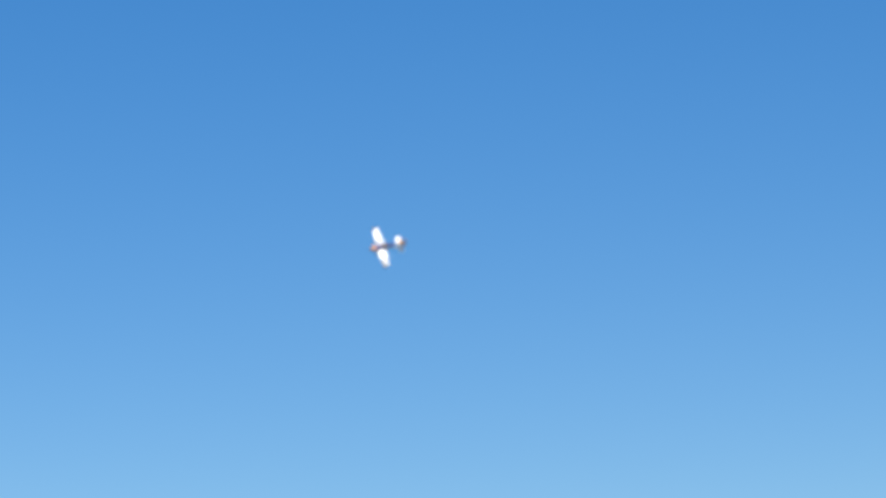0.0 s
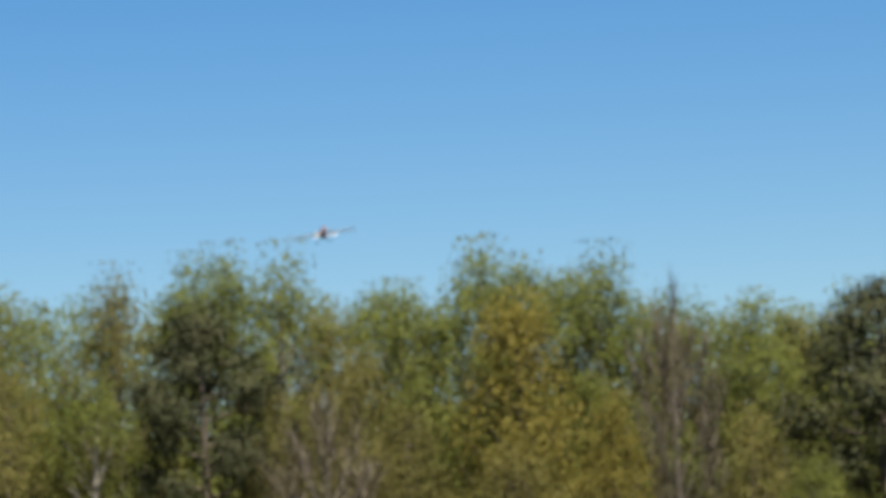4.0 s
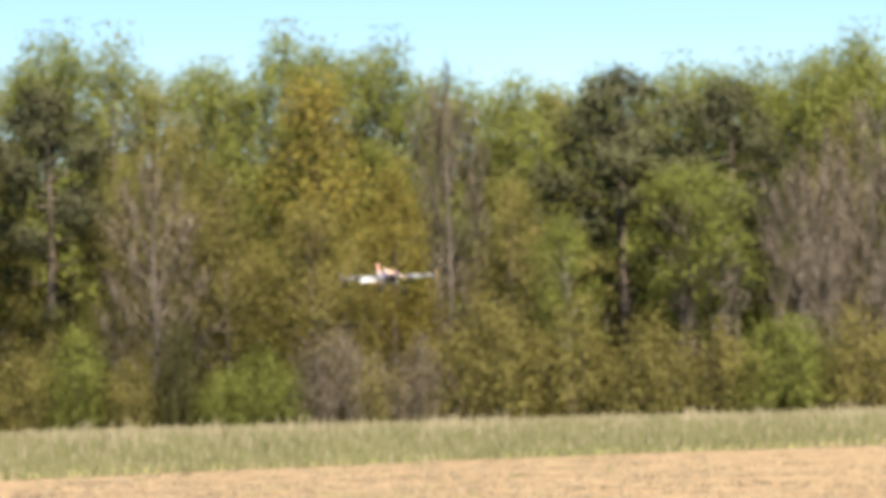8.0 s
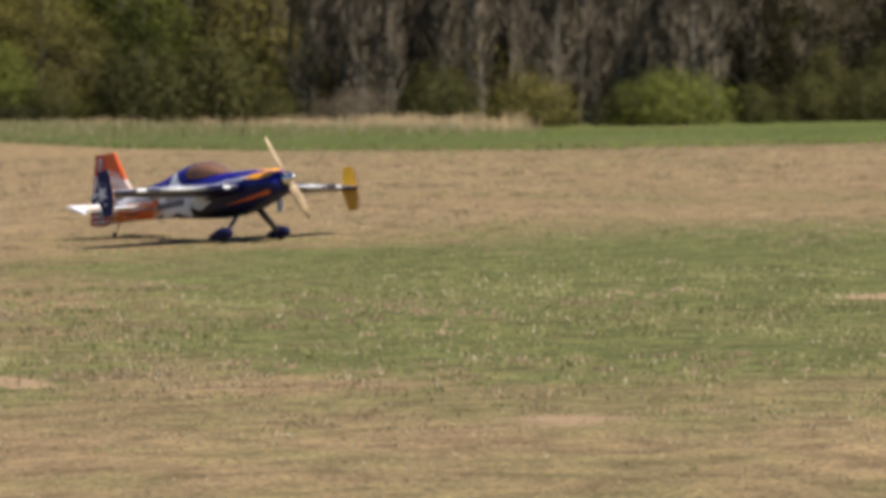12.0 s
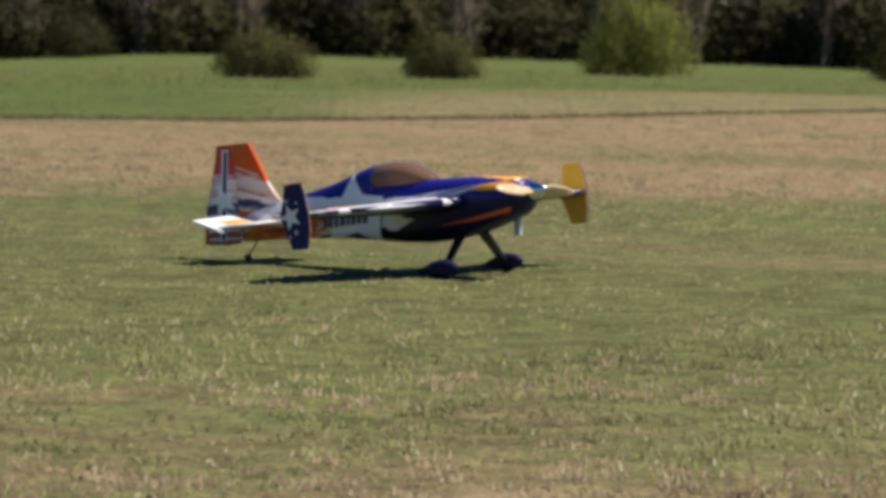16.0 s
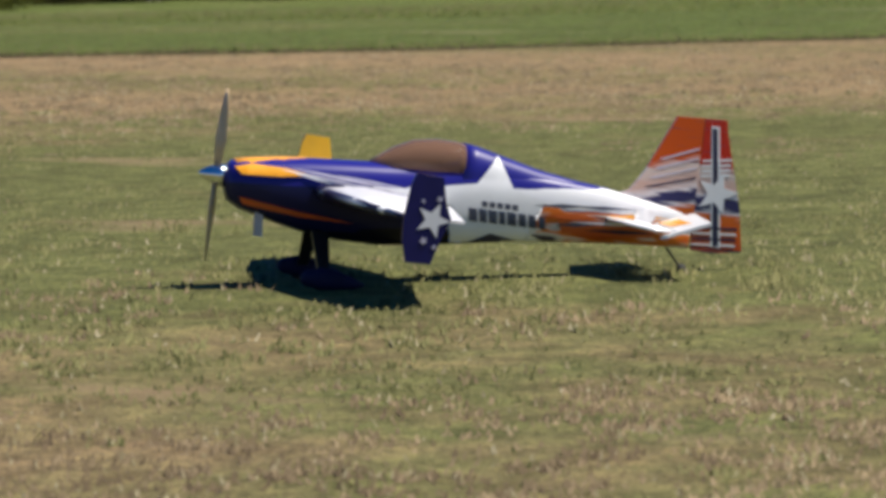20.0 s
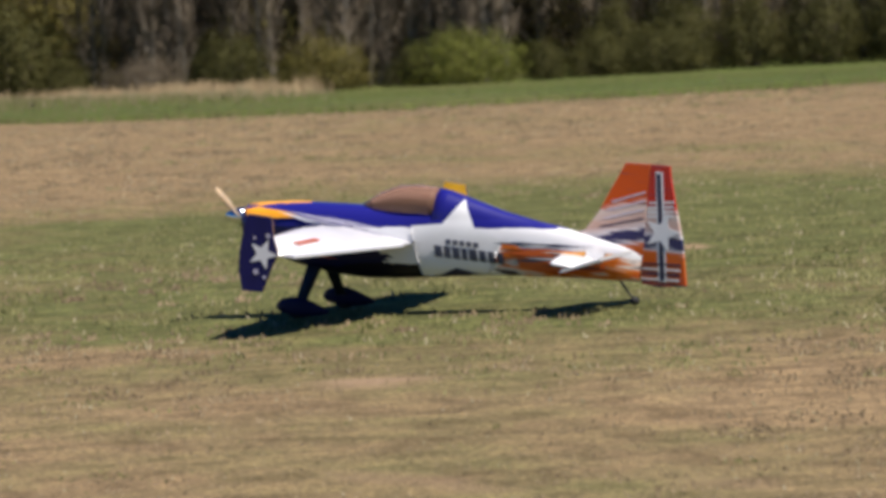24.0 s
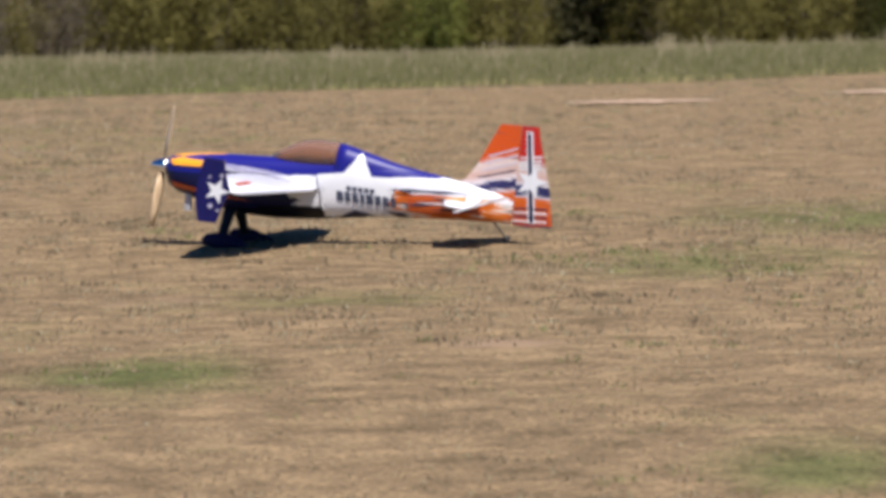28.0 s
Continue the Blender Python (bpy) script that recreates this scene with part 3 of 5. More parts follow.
plant("olive", -2.94, 213, 14.5, 6.9)
plant("olive", 0.85, 214, 13.9, 6.4)
plant("spring", 1.33, 222, 16.0, 5.4)
plant("spring", 3.56, 211, 14.0, 8.6)
plant("russet", 5.02, 213, 13.1, 5.8)
plant("russet", 5.92, 218, 15.4, 6.5)
plant("spring", 4.27, 222, 16.5, 5.4)
plant("olive", 5.43, 222, 16.7, 6.0)
plant("spring", 1.69, 210, 11.0, 4.8)
for azimuth in (3.36, 3.66, 4.92, 5.24, 6.05):
    plant("bare", azimuth, 209, 9.5 + azimuth % 1, 3.4)
plant("pine", 2.52, 215, 19.2, 9.6)
plant("pine", 3.94, 219, 18.3, 6.8)
bush("olive", -6.54, 206, 5.5, 6.7)
bush("olive", -5.77, 206, 5.2, 5.0)
bush("spring", -5.07, 206, 6.5, 4.7)
bush("olive", -4.36, 206, 4.7, 4.7)
bush("dark", -3.68, 206, 7.0, 2.8)
bush("spring", -3.01, 206, 4.1, 4.2)
bush("spring", -2.50, 206, 5.0, 5.3)
bush("brown", -1.45, 206, 6.1, 6.1)
bush("olive", -1.00, 206, 4.4, 4.5)
bush("brown", -0.37, 206, 5.2, 5.0)
bush("olive", 0.65, 206, 7.0, 8.1)
bush("olive", 1.73, 206, 6.6, 6.4)
bush("olive", 2.81, 206, 6.4, 7.2)
bush("olive", 3.88, 206, 5.3, 6.1)
bush("spring", 4.66, 206, 6.3, 7.2)
bush("olive", 5.58, 206, 6.5, 6.4)
plant("russet", 5.12, 216, 13.3, 6.4)
plant("spring", 6.60, 224, 16.2, 9.1)
plant("olive", 7.75, 213, 12.1, 7.5)
plant("spring", 9.60, 212, 11.7, 7.4)
plant("pine", 10.04, 217, 16.0, 7.6)
plant("spring", 11.29, 210, 10.9, 6.8)
plant("spring", 8.47, 228, 19.4, 9.2)
plant("spring", 10.79, 228, 19.8, 9.2)
plant("spring", 5.38, 230, 19.1, 9.3)
plant("olive", 7.08, 232, 18.4, 8.2)
plant("olive", 9.24, 222, 16.5, 7.8)
bush("olive", -5.48, 212, 6.1, 4.9)
plant("spring", 7.32, 236, 20.5, 10.2)
plant("olive", 8.09, 240, 21.2, 10.4)
plant("spring", 6.16, 238, 20.8, 9.6)
plant("spring", 17.71, 232, 16.8, 8.2)
plant("shade", 17.98, 226, 14.4, 7.9)
plant("olive", 8.79, 214, 12.5, 8.7)
plant("shade", 9.79, 217, 14.6, 6.5)
plant("spring", 11.02, 212, 11.3, 8.6)
plant("russet", 11.95, 218, 14.1, 6.5)
plant("shade", 12.80, 214, 11.3, 6.9)
plant("gold", 14.19, 214, 14.5, 12.1)
plant("spring", 15.27, 217, 13.2, 8.8)
plant("olive", 16.05, 212, 11.3, 5.7)
plant("russet", 17.75, 214, 11.9, 8.1)
plant("olive", 18.59, 218, 13.2, 6.5)
plant("olive", 19.75, 214, 10.4, 8.7)
plant("spring", 10.64, 226, 19.9, 9.2)
plant("spring", 16.82, 226, 19.0, 9.2)
plant("spring", 19.13, 226, 19.0, 9.2)
plant("olive", 13.34, 226, 20.9, 9.2)
bush("olive", 8.79, 205, 5.1, 6.1)
bush("olive", 9.86, 205, 6.0, 6.1)
bush("spring", 11.41, 205, 8.4, 7.2)
bush("dark", 10.94, 205, 5.1, 5.0)
bush("leafy", 12.64, 205, 6.0, 7.2)
bush("leafy", 13.65, 205, 6.8, 7.8)
bush("leafy", 14.89, 205, 7.1, 7.2)
bush("leafy", 15.97, 205, 6.2, 6.4)
bush("leafy", 16.74, 205, 5.1, 5.0)
bush("dark", 17.52, 205, 3.5, 4.4)
bush("leafy", 18.52, 205, 6.5, 6.1)
bush("leafy", 19.44, 205, 6.2, 6.4)
bush("spring", 20.21, 205, 5.4, 5.5)
plant("olive", 20.84, 212, 8.7, 8.0)
plant("spring", 22.32, 216, 12.8, 7.6)
plant("olive", 23.63, 222, 13.5, 7.8)
plant("russet", 24.41, 224, 14.8, 6.7)
plant("russet", 25.09, 229, 14.0, 6.8)
plant("shade", 25.78, 224, 12.9, 6.7)
plant("russet", 26.49, 229, 14.8, 6.8)
plant("russet", 27.18, 224, 13.7, 6.7)
plant("shade", 27.87, 229, 12.9, 6.8)
plant("russet", 28.57, 224, 14.5, 6.7)
plant("shade", 29.26, 229, 13.7, 6.8)
plant("shade", 29.95, 224, 12.5, 6.7)
plant("shade", 30.65, 229, 14.5, 6.8)
plant("olive", 31.33, 224, 13.3, 6.7)
plant("shade", 32.02, 229, 12.6, 6.8)
# low bushes whose dark leaf colour stands in for shade under the canopies
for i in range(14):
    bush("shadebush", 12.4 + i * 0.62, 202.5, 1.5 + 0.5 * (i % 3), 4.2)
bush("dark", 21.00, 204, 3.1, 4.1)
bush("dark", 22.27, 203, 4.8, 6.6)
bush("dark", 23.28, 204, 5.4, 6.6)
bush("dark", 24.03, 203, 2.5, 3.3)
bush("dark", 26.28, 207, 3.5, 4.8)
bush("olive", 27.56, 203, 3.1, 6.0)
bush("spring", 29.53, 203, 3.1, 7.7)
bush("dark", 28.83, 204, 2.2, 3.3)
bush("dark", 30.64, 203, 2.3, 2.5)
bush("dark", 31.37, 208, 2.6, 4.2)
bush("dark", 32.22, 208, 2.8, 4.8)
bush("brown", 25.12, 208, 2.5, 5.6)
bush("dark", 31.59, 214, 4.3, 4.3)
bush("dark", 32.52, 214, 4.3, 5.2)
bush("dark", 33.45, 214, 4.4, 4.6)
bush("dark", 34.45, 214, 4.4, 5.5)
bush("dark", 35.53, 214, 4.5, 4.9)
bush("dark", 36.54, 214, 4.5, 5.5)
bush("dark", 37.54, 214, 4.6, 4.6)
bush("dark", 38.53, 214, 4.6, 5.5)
bush("spring", 56.01, 208, 4.6, 7.0)
bush("dim", 68.41, 100, 1.3, 2.7)
bush("dim", 70.84, 106, 1.3, 2.3)
bush("meadow", 73.57, 135, 2.8, 4.2)
bush("dim", 77.43, 152, 2.6, 4.5)
bush("dark", 53.08, 214, 2.2, 5.8)
bush("dark", 57.22, 222, 2.5, 4.5)
bush("shadebush", 58.19, 226, 1.9, 4.6)
bush("dark", 59.16, 230, 1.4, 4.7)
bush("shadebush", 60.12, 222, 2.7, 4.5)
bush("dark", 61.09, 226, 2.2, 4.6)
bush("shadebush", 62.06, 230, 1.6, 4.7)
bush("dark", 63.01, 222, 3.0, 4.5)
bush("shadebush", 63.98, 226, 2.3, 4.6)
bush("dark", 64.94, 230, 1.6, 4.7)
bush("shadebush", 65.89, 222, 2.7, 4.5)
# the wood goes on behind and to both sides
for i in range(31):
    plant(plant_rng.choice(["spring", "olive", "shade"]), 8.8 + i * 1.05 + plant_rng.uniform(-0.3, 0.3), plant_rng.uniform(276, 290), plant_rng.uniform(27, 31), plant_rng.uniform(11, 13.5), FAR)
for row, (near, far, tall) in enumerate(((228, 238, 15.0), (242, 252, 18.5), (256, 268, 20.5))):
    for i in range(44 - 6 * row):
        azimuth = -17 + i * (1.0 + 0.16 * row) + 0.3 * row + plant_rng.uniform(-0.3, 0.3)
        plant(plant_rng.choice(["spring", "spring", "olive", "olive", "russet"] if azimuth < 22 else ["russet", "shade", "shade"]),
              azimuth, plant_rng.uniform(near, far), tall * plant_rng.uniform(0.88, 1.0) * (0.9 if azimuth < -1 else 1.2 if azimuth > 8 else 1.0), plant_rng.uniform(8, 10.5), FAR)
for i in range(16):
    plant("russet", 25.6 + i * 0.72 + plant_rng.uniform(-0.2, 0.2), plant_rng.uniform(222, 229), plant_rng.uniform(11, 15), plant_rng.uniform(6, 8), FAR)
for i in range(22):
    plant("bare", 24.6 + i * 0.25 + plant_rng.uniform(-0.1, 0.1), plant_rng.uniform(212, 222), plant_rng.uniform(9, 14), plant_rng.uniform(3.5, 5))
# from here mostly shade-coloured leaves: the wood's inner darkness is in their colour
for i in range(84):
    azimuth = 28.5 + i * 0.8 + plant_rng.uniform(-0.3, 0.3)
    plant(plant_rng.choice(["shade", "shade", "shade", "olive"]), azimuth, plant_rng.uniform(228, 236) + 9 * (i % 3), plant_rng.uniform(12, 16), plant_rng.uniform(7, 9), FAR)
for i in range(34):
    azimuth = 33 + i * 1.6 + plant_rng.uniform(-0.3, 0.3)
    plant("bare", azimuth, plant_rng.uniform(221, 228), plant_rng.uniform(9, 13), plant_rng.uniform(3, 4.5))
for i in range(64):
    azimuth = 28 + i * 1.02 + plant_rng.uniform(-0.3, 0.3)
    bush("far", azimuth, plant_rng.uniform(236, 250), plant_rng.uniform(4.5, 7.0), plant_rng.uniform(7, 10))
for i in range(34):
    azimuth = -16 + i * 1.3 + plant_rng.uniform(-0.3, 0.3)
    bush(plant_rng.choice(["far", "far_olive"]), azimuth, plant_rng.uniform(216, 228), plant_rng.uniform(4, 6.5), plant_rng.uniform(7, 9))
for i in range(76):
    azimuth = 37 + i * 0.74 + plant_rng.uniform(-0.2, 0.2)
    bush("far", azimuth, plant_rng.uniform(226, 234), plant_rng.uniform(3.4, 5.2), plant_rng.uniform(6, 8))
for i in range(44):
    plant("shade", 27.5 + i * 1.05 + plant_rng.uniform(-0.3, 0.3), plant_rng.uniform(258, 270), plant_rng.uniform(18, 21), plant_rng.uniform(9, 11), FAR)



# ---- model aeroplane ----
def paint(name, rough=0.22):
    return material(name, rough, 0, 0.5)


def livery():
    """Glossy film: deep blue above, white below, orange and black streaks towards the tail."""
    m, n, l, b = material("covering_film", 0.34, 0, 0.25)
    co = n.new("ShaderNodeTexCoord").outputs["Object"]
    sep = n.new("ShaderNodeSeparateXYZ")
    l.new(co, sep.inputs[0])

    def maths(op, a, c=None, d=None):
        k = n.new("ShaderNodeMath")
        k.operation = op
        for i, v in enumerate((a, c, d)):
            if v is None:
                continue
            if isinstance(v, (int, float)):
                k.inputs[i].default_value = v
            else:
                l.new(v, k.inputs[i])
        return k.outputs[0]

    x, z = sep.outputs[0], sep.outputs[2]
    mp = n.new("ShaderNodeMapping")
    mp.inputs["Scale"].default_value = (1.6, 1.0, 13.0)
    l.new(co, mp.inputs[0])
    streak = noise_node(n, l, mp.outputs[0], 2.2, 3, 0.5)
    jag = maths("MULTIPLY_ADD", streak, 0.10, -0.05)
    # height of the colour borders along the body
    upper = maths("ADD", maths("MULTIPLY_ADD", x, -0.11, 0.052), maths("MULTIPLY", jag, 0.5))
    lower = maths("ADD", maths("MULTIPLY_ADD", x, -0.16, -0.115), jag)
    white_end = maths("LESS_THAN", x, maths("ADD", maths("MULTIPLY_ADD", z, 1.0, 0.30), maths("MULTIPLY", jag, 4.0)))
    blue = (0.014, 0.014, 0.19)
    c = mixed(n, l, white_end, (0.006, 0.008, 0.05), (0.78, 0.78, 0.80))
    tail = maths("LESS_THAN", x, maths("ADD", maths("MULTIPLY_ADD", z, 2.0, -0.22), maths("MULTIPLY", jag, 5.0)))
    fire = ramp(n, l, streak, [(0.36, (0.50, 0.075, 0.012)), (0.50, (0.70, 0.19, 0.025)), (0.58, (0.74, 0.66, 0.60)), (0.66, (0.05, 0.04, 0.06))])
    c = mixed(n, l, maths("MULTIPLY", tail, maths("LESS_THAN", z, 0.02)), c, fire)
    belly = maths("LESS_THAN", z, lower)
    c = mixed(n, l, maths("MULTIPLY", belly, maths("GREATER_THAN", x, -0.25)), c, (0.006, 0.006, 0.012))
    c = mixed(n, l, maths("MULTIPLY", maths("GREATER_THAN", z, upper), maths("GREATER_THAN", x, -0.72)), c, blue)
    l.new(c, b.inputs["Base Color"])
    return m


def tail_film(name, top):
    """Fin and rudder film: orange-red tip above slanting pale streaks, a narrow navy band, orange foot."""
    m, n, l, b = paint(name)
    co = n.new("ShaderNodeTexCoord").outputs["Object"]
    sep = n.new("ShaderNodeSeparateXYZ")
    l.new(co, sep.inputs[0])
    mp = n.new("ShaderNodeMapping")
    mp.inputs["Scale"].default_value = (1.6, 1.0, 26.0)
    mp.inputs["Rotation"].default_value[1] = radians(14)
    l.new(co, mp.inputs[0])
    streak = noise_node(n, l, mp.outputs[0], 2.6, 2, 0.5)
    # height with the colours' slant: they rise towards the trailing edge
    slant = n.new("ShaderNodeMath")
    slant.operation = "MULTIPLY_ADD"
    slant.inputs[1].default_value = 0.30 if "fin" in name else 0.0
    l.new(sep.outputs[0], slant.inputs[0])
    l.new(sep.outputs[2], slant.inputs[2])
    k = n.new("ShaderNodeMath")
    k.operation = "MULTIPLY_ADD"
    k.inputs[1].default_value, k.inputs[2].default_value = 1.55, 0.22 + (0.45 if "fin" in name else 0.0)
    l.new(slant.outputs[0], k.inputs[0])
    j = n.new("ShaderNodeMath")
    j.operation = "MULTIPLY_ADD"
    j.inputs[1].default_value = 0.16
    l.new(streak, j.inputs[0])
    l.new(k.outputs[0], j.inputs[2])
    c = ramp(n, l, j.outputs[0], [(0.17, (0.02, 0.016, 0.05)), (0.20, (0.58, 0.075, 0.012)), (0.40, (0.64, 0.125, 0.015)), (0.43, (0.72, 0.70, 0.72)),
                                  (0.455, (0.025, 0.025, 0.10)), (0.515, (0.03, 0.03, 0.12)), (0.53, (0.74, 0.70, 0.72)), (0.60, (0.62, 0.40, 0.33)), (0.70, (0.74, 0.62, 0.56)), (0.755, top)])
    c = mixed(n, l, ramp(n, l, streak, [(0.60, (0, 0, 0)), (0.66, (0.55, 0.55, 0.55))]), c, (0.05, 0.045, 0.10))
    l.new(c, b.inputs["Base Color"])
    return m


MAT_FILM = livery()
MAT_FIN = tail_film("fin_film", (0.62, 0.082, 0.008))
MAT_RUDDER = tail_film("rudder_film", (0.50, 0.022, 0.012))
MAT_WHITE = plain("white_film", (0.80, 0.80, 0.81), 0.25, wear=0.04)
MAT_BLUE = plain("blue_film", (0.014, 0.014, 0.19), 0.38, spec=0.3, wear=0.1)
MAT_SPAT = plain("dull_navy_film", (0.010, 0.010, 0.045), 0.55, spec=0.15, wear=0.2)
MAT_TIP = plain("deep_blue_film", (0.010, 0.009, 0.085), 0.4, spec=0.25, wear=0.12)
MAT_NAVY = plain("navy_film", (0.012, 0.012, 0.055), 0.3, wear=0.15)
MAT_ORANGE = plain("orange_film", (0.85, 0.36, 0.02), 0.28, wear=0.08)
MAT_YELLOW = plain("yellow_film", (0.80, 0.42, 0.015), 0.3, wear=0.06)
MAT_RED = plain("red_orange_film", (0.62, 0.11, 0.02), 0.28, wear=0.1)
MAT_BLACK = plain("black_rubber", (0.02, 0.02, 0.022), 0.75, wear=0.2)
MAT_CARBON = plain("carbon_leg", (0.015, 0.015, 0.018), 0.35, wear=0.2)
MAT_SILVER = plain("polished_aluminium", (0.75, 0.77, 0.80), 0.16, 1.0, wear=0.03)
MAT_STUB = plain("pale_grey_metal", (0.50, 0.50, 0.53), 0.5, wear=0.15)
MAT_WOOD = plain("varnished_wood", (0.62, 0.45, 0.27), 0.35, wear=0.15, scale=30)
MAT_LILAC = plain("pale_lilac_film", (0.55, 0.52, 0.62), 0.32, wear=0.12)
MAT_GREY = plain("grey_letters", (0.05, 0.06, 0.10), 0.35, wear=0.1)


def canopy_material():
    m, n, l, b = paint("tinted_canopy", 0.06)
    b.inputs["Base Color"].default_value = (0.30, 0.17, 0.12, 1)
    b.inputs["Transmission Weight"].default_value = 0.55
    b.inputs["IOR"].default_value = 1.2
    return m


MAT_CANOPY = canopy_material()


def loft(sections, closed_ends=True):
    """sections: (x, z_top, z_bottom, half_width, squareness). Rings of superellipse points round the body."""
    bm = bmesh.new()
    rings, sides = [], 28
    for x, zt, zb, w, e in sections:
        ring = []
        for i in range(sides):
            a = 2 * math.pi * i / sides
            ca, sn = math.cos(a), math.sin(a)
            y = w * math.copysign(abs(ca) ** (2 / e), ca)
            z = (zt + zb) / 2 + (zt - zb) / 2 * math.copysign(abs(sn) ** (2 / e), sn)
            ring.append(bm.verts.new((x, y, z)))
        rings.append(ring)
    for p, q in zip(rings, rings[1:]):
        for i in range(sides):
            bm.faces.new((p[i], p[(i + 1) % sides], q[(i + 1) % sides], q[i]))
    if closed_ends:
        bm.faces.new(rings[0])
        bm.faces.new(rings[-1][::-1])
    bmesh.ops.recalc_face_normals(bm, faces=bm.faces)
    return smooth(bm)


def foil(stations):
    """A wing panel from (leading point, trailing point, thickness) stations."""
    bm = bmesh.new()
    rows = []
    shape = [(0, 0), (0.06, 0.55), (0.2, 0.95), (0.4, 0.9), (0.7, 0.5), (1, 0.06)]
    for lead, trail, thick, axis in stations:
        lead, trail, axis = Vector(lead), Vector(trail), Vector(axis)
        up = [lead.lerp(trail, f) + axis * thick * h / 2 for f, h in shape]
        dn = [lead.lerp(trail, f) - axis * thick * h / 2 for f, h in shape[1:]][::-1]
        rows.append([bm.verts.new(p) for p in up + dn])
    n = len(rows[0])
    for p, q in zip(rows, rows[1:]):
        for i in range(n):
            bm.faces.new((p[i], p[(i + 1) % n], q[(i + 1) % n], q[i]))
    bm.faces.new(rows[0])
    bm.faces.new(rows[-1][::-1])
    bmesh.ops.recalc_face_normals(bm, faces=bm.faces)
    return smooth(bm)


def slab(points, normal, thick):
    """A flat plate with the given outline, thickened both ways along normal."""
    bm = bmesh.new()
    n = Vector(normal) * thick / 2
    a = [bm.verts.new(Vector(p) + n) for p in points]
    b = [bm.verts.new(Vector(p) - n) for p in points]
    k = len(points)
    bm.faces.new(a)
    bm.faces.new(b[::-1])
    for i in range(k):
        bm.faces.new((a[i], b[i], b[(i + 1) % k], a[(i + 1) % k]))
    bmesh.ops.recalc_face_normals(bm, faces=bm.faces)
    return bm


def star_outline(cx, cz, r, y, tilt=0.0, inner=0.42, squash=1.0):
    pts = []
    for i in range(10):
        a = math.pi / 2 + tilt + i * math.pi / 5
        q = r if i % 2 == 0 else r * inner
        pts.append((cx + math.cos(a) * q, y, cz + math.sin(a) * q * squash))
    return pts


BODY = [  # x, top, bottom, half width, squareness
    (0.955, 0.020, -0.070, 0.045, 2.2), (0.935, 0.045, -0.125, 0.095, 2.4), (0.88, 0.058, -0.155, 0.125, 2.6), (0.76, 0.078, -0.185, 0.135, 2.8),
    (0.62, 0.094, -0.215, 0.138, 3.0), (0.45, 0.106, -0.235, 0.135, 3.2), (0.28, 0.118, -0.235, 0.13, 3.2), (0.10, 0.130, -0.215, 0.122, 3.2),
    (-0.06, 0.170, -0.190, 0.112, 2.8), (-0.25, 0.165, -0.160, 0.096, 2.7), (-0.45, 0.145, -0.135, 0.078, 2.7), (-0.69, 0.125, -0.110, 0.055, 2.7),
    (-0.95, 0.085, -0.092, 0.030, 2.5), (-1.08, 0.065, -0.085, 0.014, 2.4)]


FAIRING = [(-0.043, 0.242, -0.06, 0.104, 2.3), (-0.10, 0.234, -0.06, 0.098, 2.3), (-0.22, 0.206, -0.06, 0.086, 2.3), (-0.38, 0.168, -0.05, 0.069, 2.3), (-0.55, 0.142, -0.03, 0.050, 2.2), (-0.70, 0.127, 0.0, 0.028, 2)]


def body_half_width(x, z):
    xs = [s[0] for s in BODY][::-1]
    zt, zb, w, e = (float(np.interp(x, xs, [s[k] for s in BODY][::-1])) for k in (1, 2, 3, 4))
    q = min(0.985, abs((z - (zt + zb) / 2) / ((zt - zb) / 2)))
    wide = w * (1 - q ** e) ** (1 / e)
    if -0.70 < x < -0.043 and z > 0.02:  # over the turtle deck
        xs = [s[0] for s in FAIRING][::-1]
        zt, zb, w, e = (float(np.interp(x, xs, [s[k] for s in FAIRING][::-1])) for k in (1, 2, 3, 4))
        q = min(0.985, abs((z - (zt + zb) / 2) / ((zt - zb) / 2)))
        wide = max(wide, w * (1 - q ** e) ** (1 / e))
    return wide


def decal(points, side, lift=0.003):
    """A thin film patch that follows the fuselage side; points are (x, z) of its outline."""
    bm = bmesh.new()
    xs = [s[0] for s in BODY][::-1]
    belly = [s[2] for s in BODY][::-1]

    def on(x, z):
        z = max(z, float(np.interp(x, xs, belly)) + 0.012)
        return (x, side * (body_half_width(x, z) + lift + 0.004), z)

    bm.faces.new([bm.verts.new((x, 0, z)) for x, z in points])
    bmesh.ops.triangulate(bm, faces=bm.faces[:])
    for _ in range(5):
        long_edges = [e for e in bm.edges if e.calc_length() > 0.024]
        if not long_edges:
            break
        bmesh.ops.subdivide_edges(bm, edges=long_edges, cuts=1)
        bmesh.ops.triangulate(bm, faces=bm.faces[:])
    for v in bm.verts:
        v.co = on(v.co.x, v.co.z)
    bmesh.ops.recalc_face_normals(bm, faces=bm.faces)
    return smooth(bm)


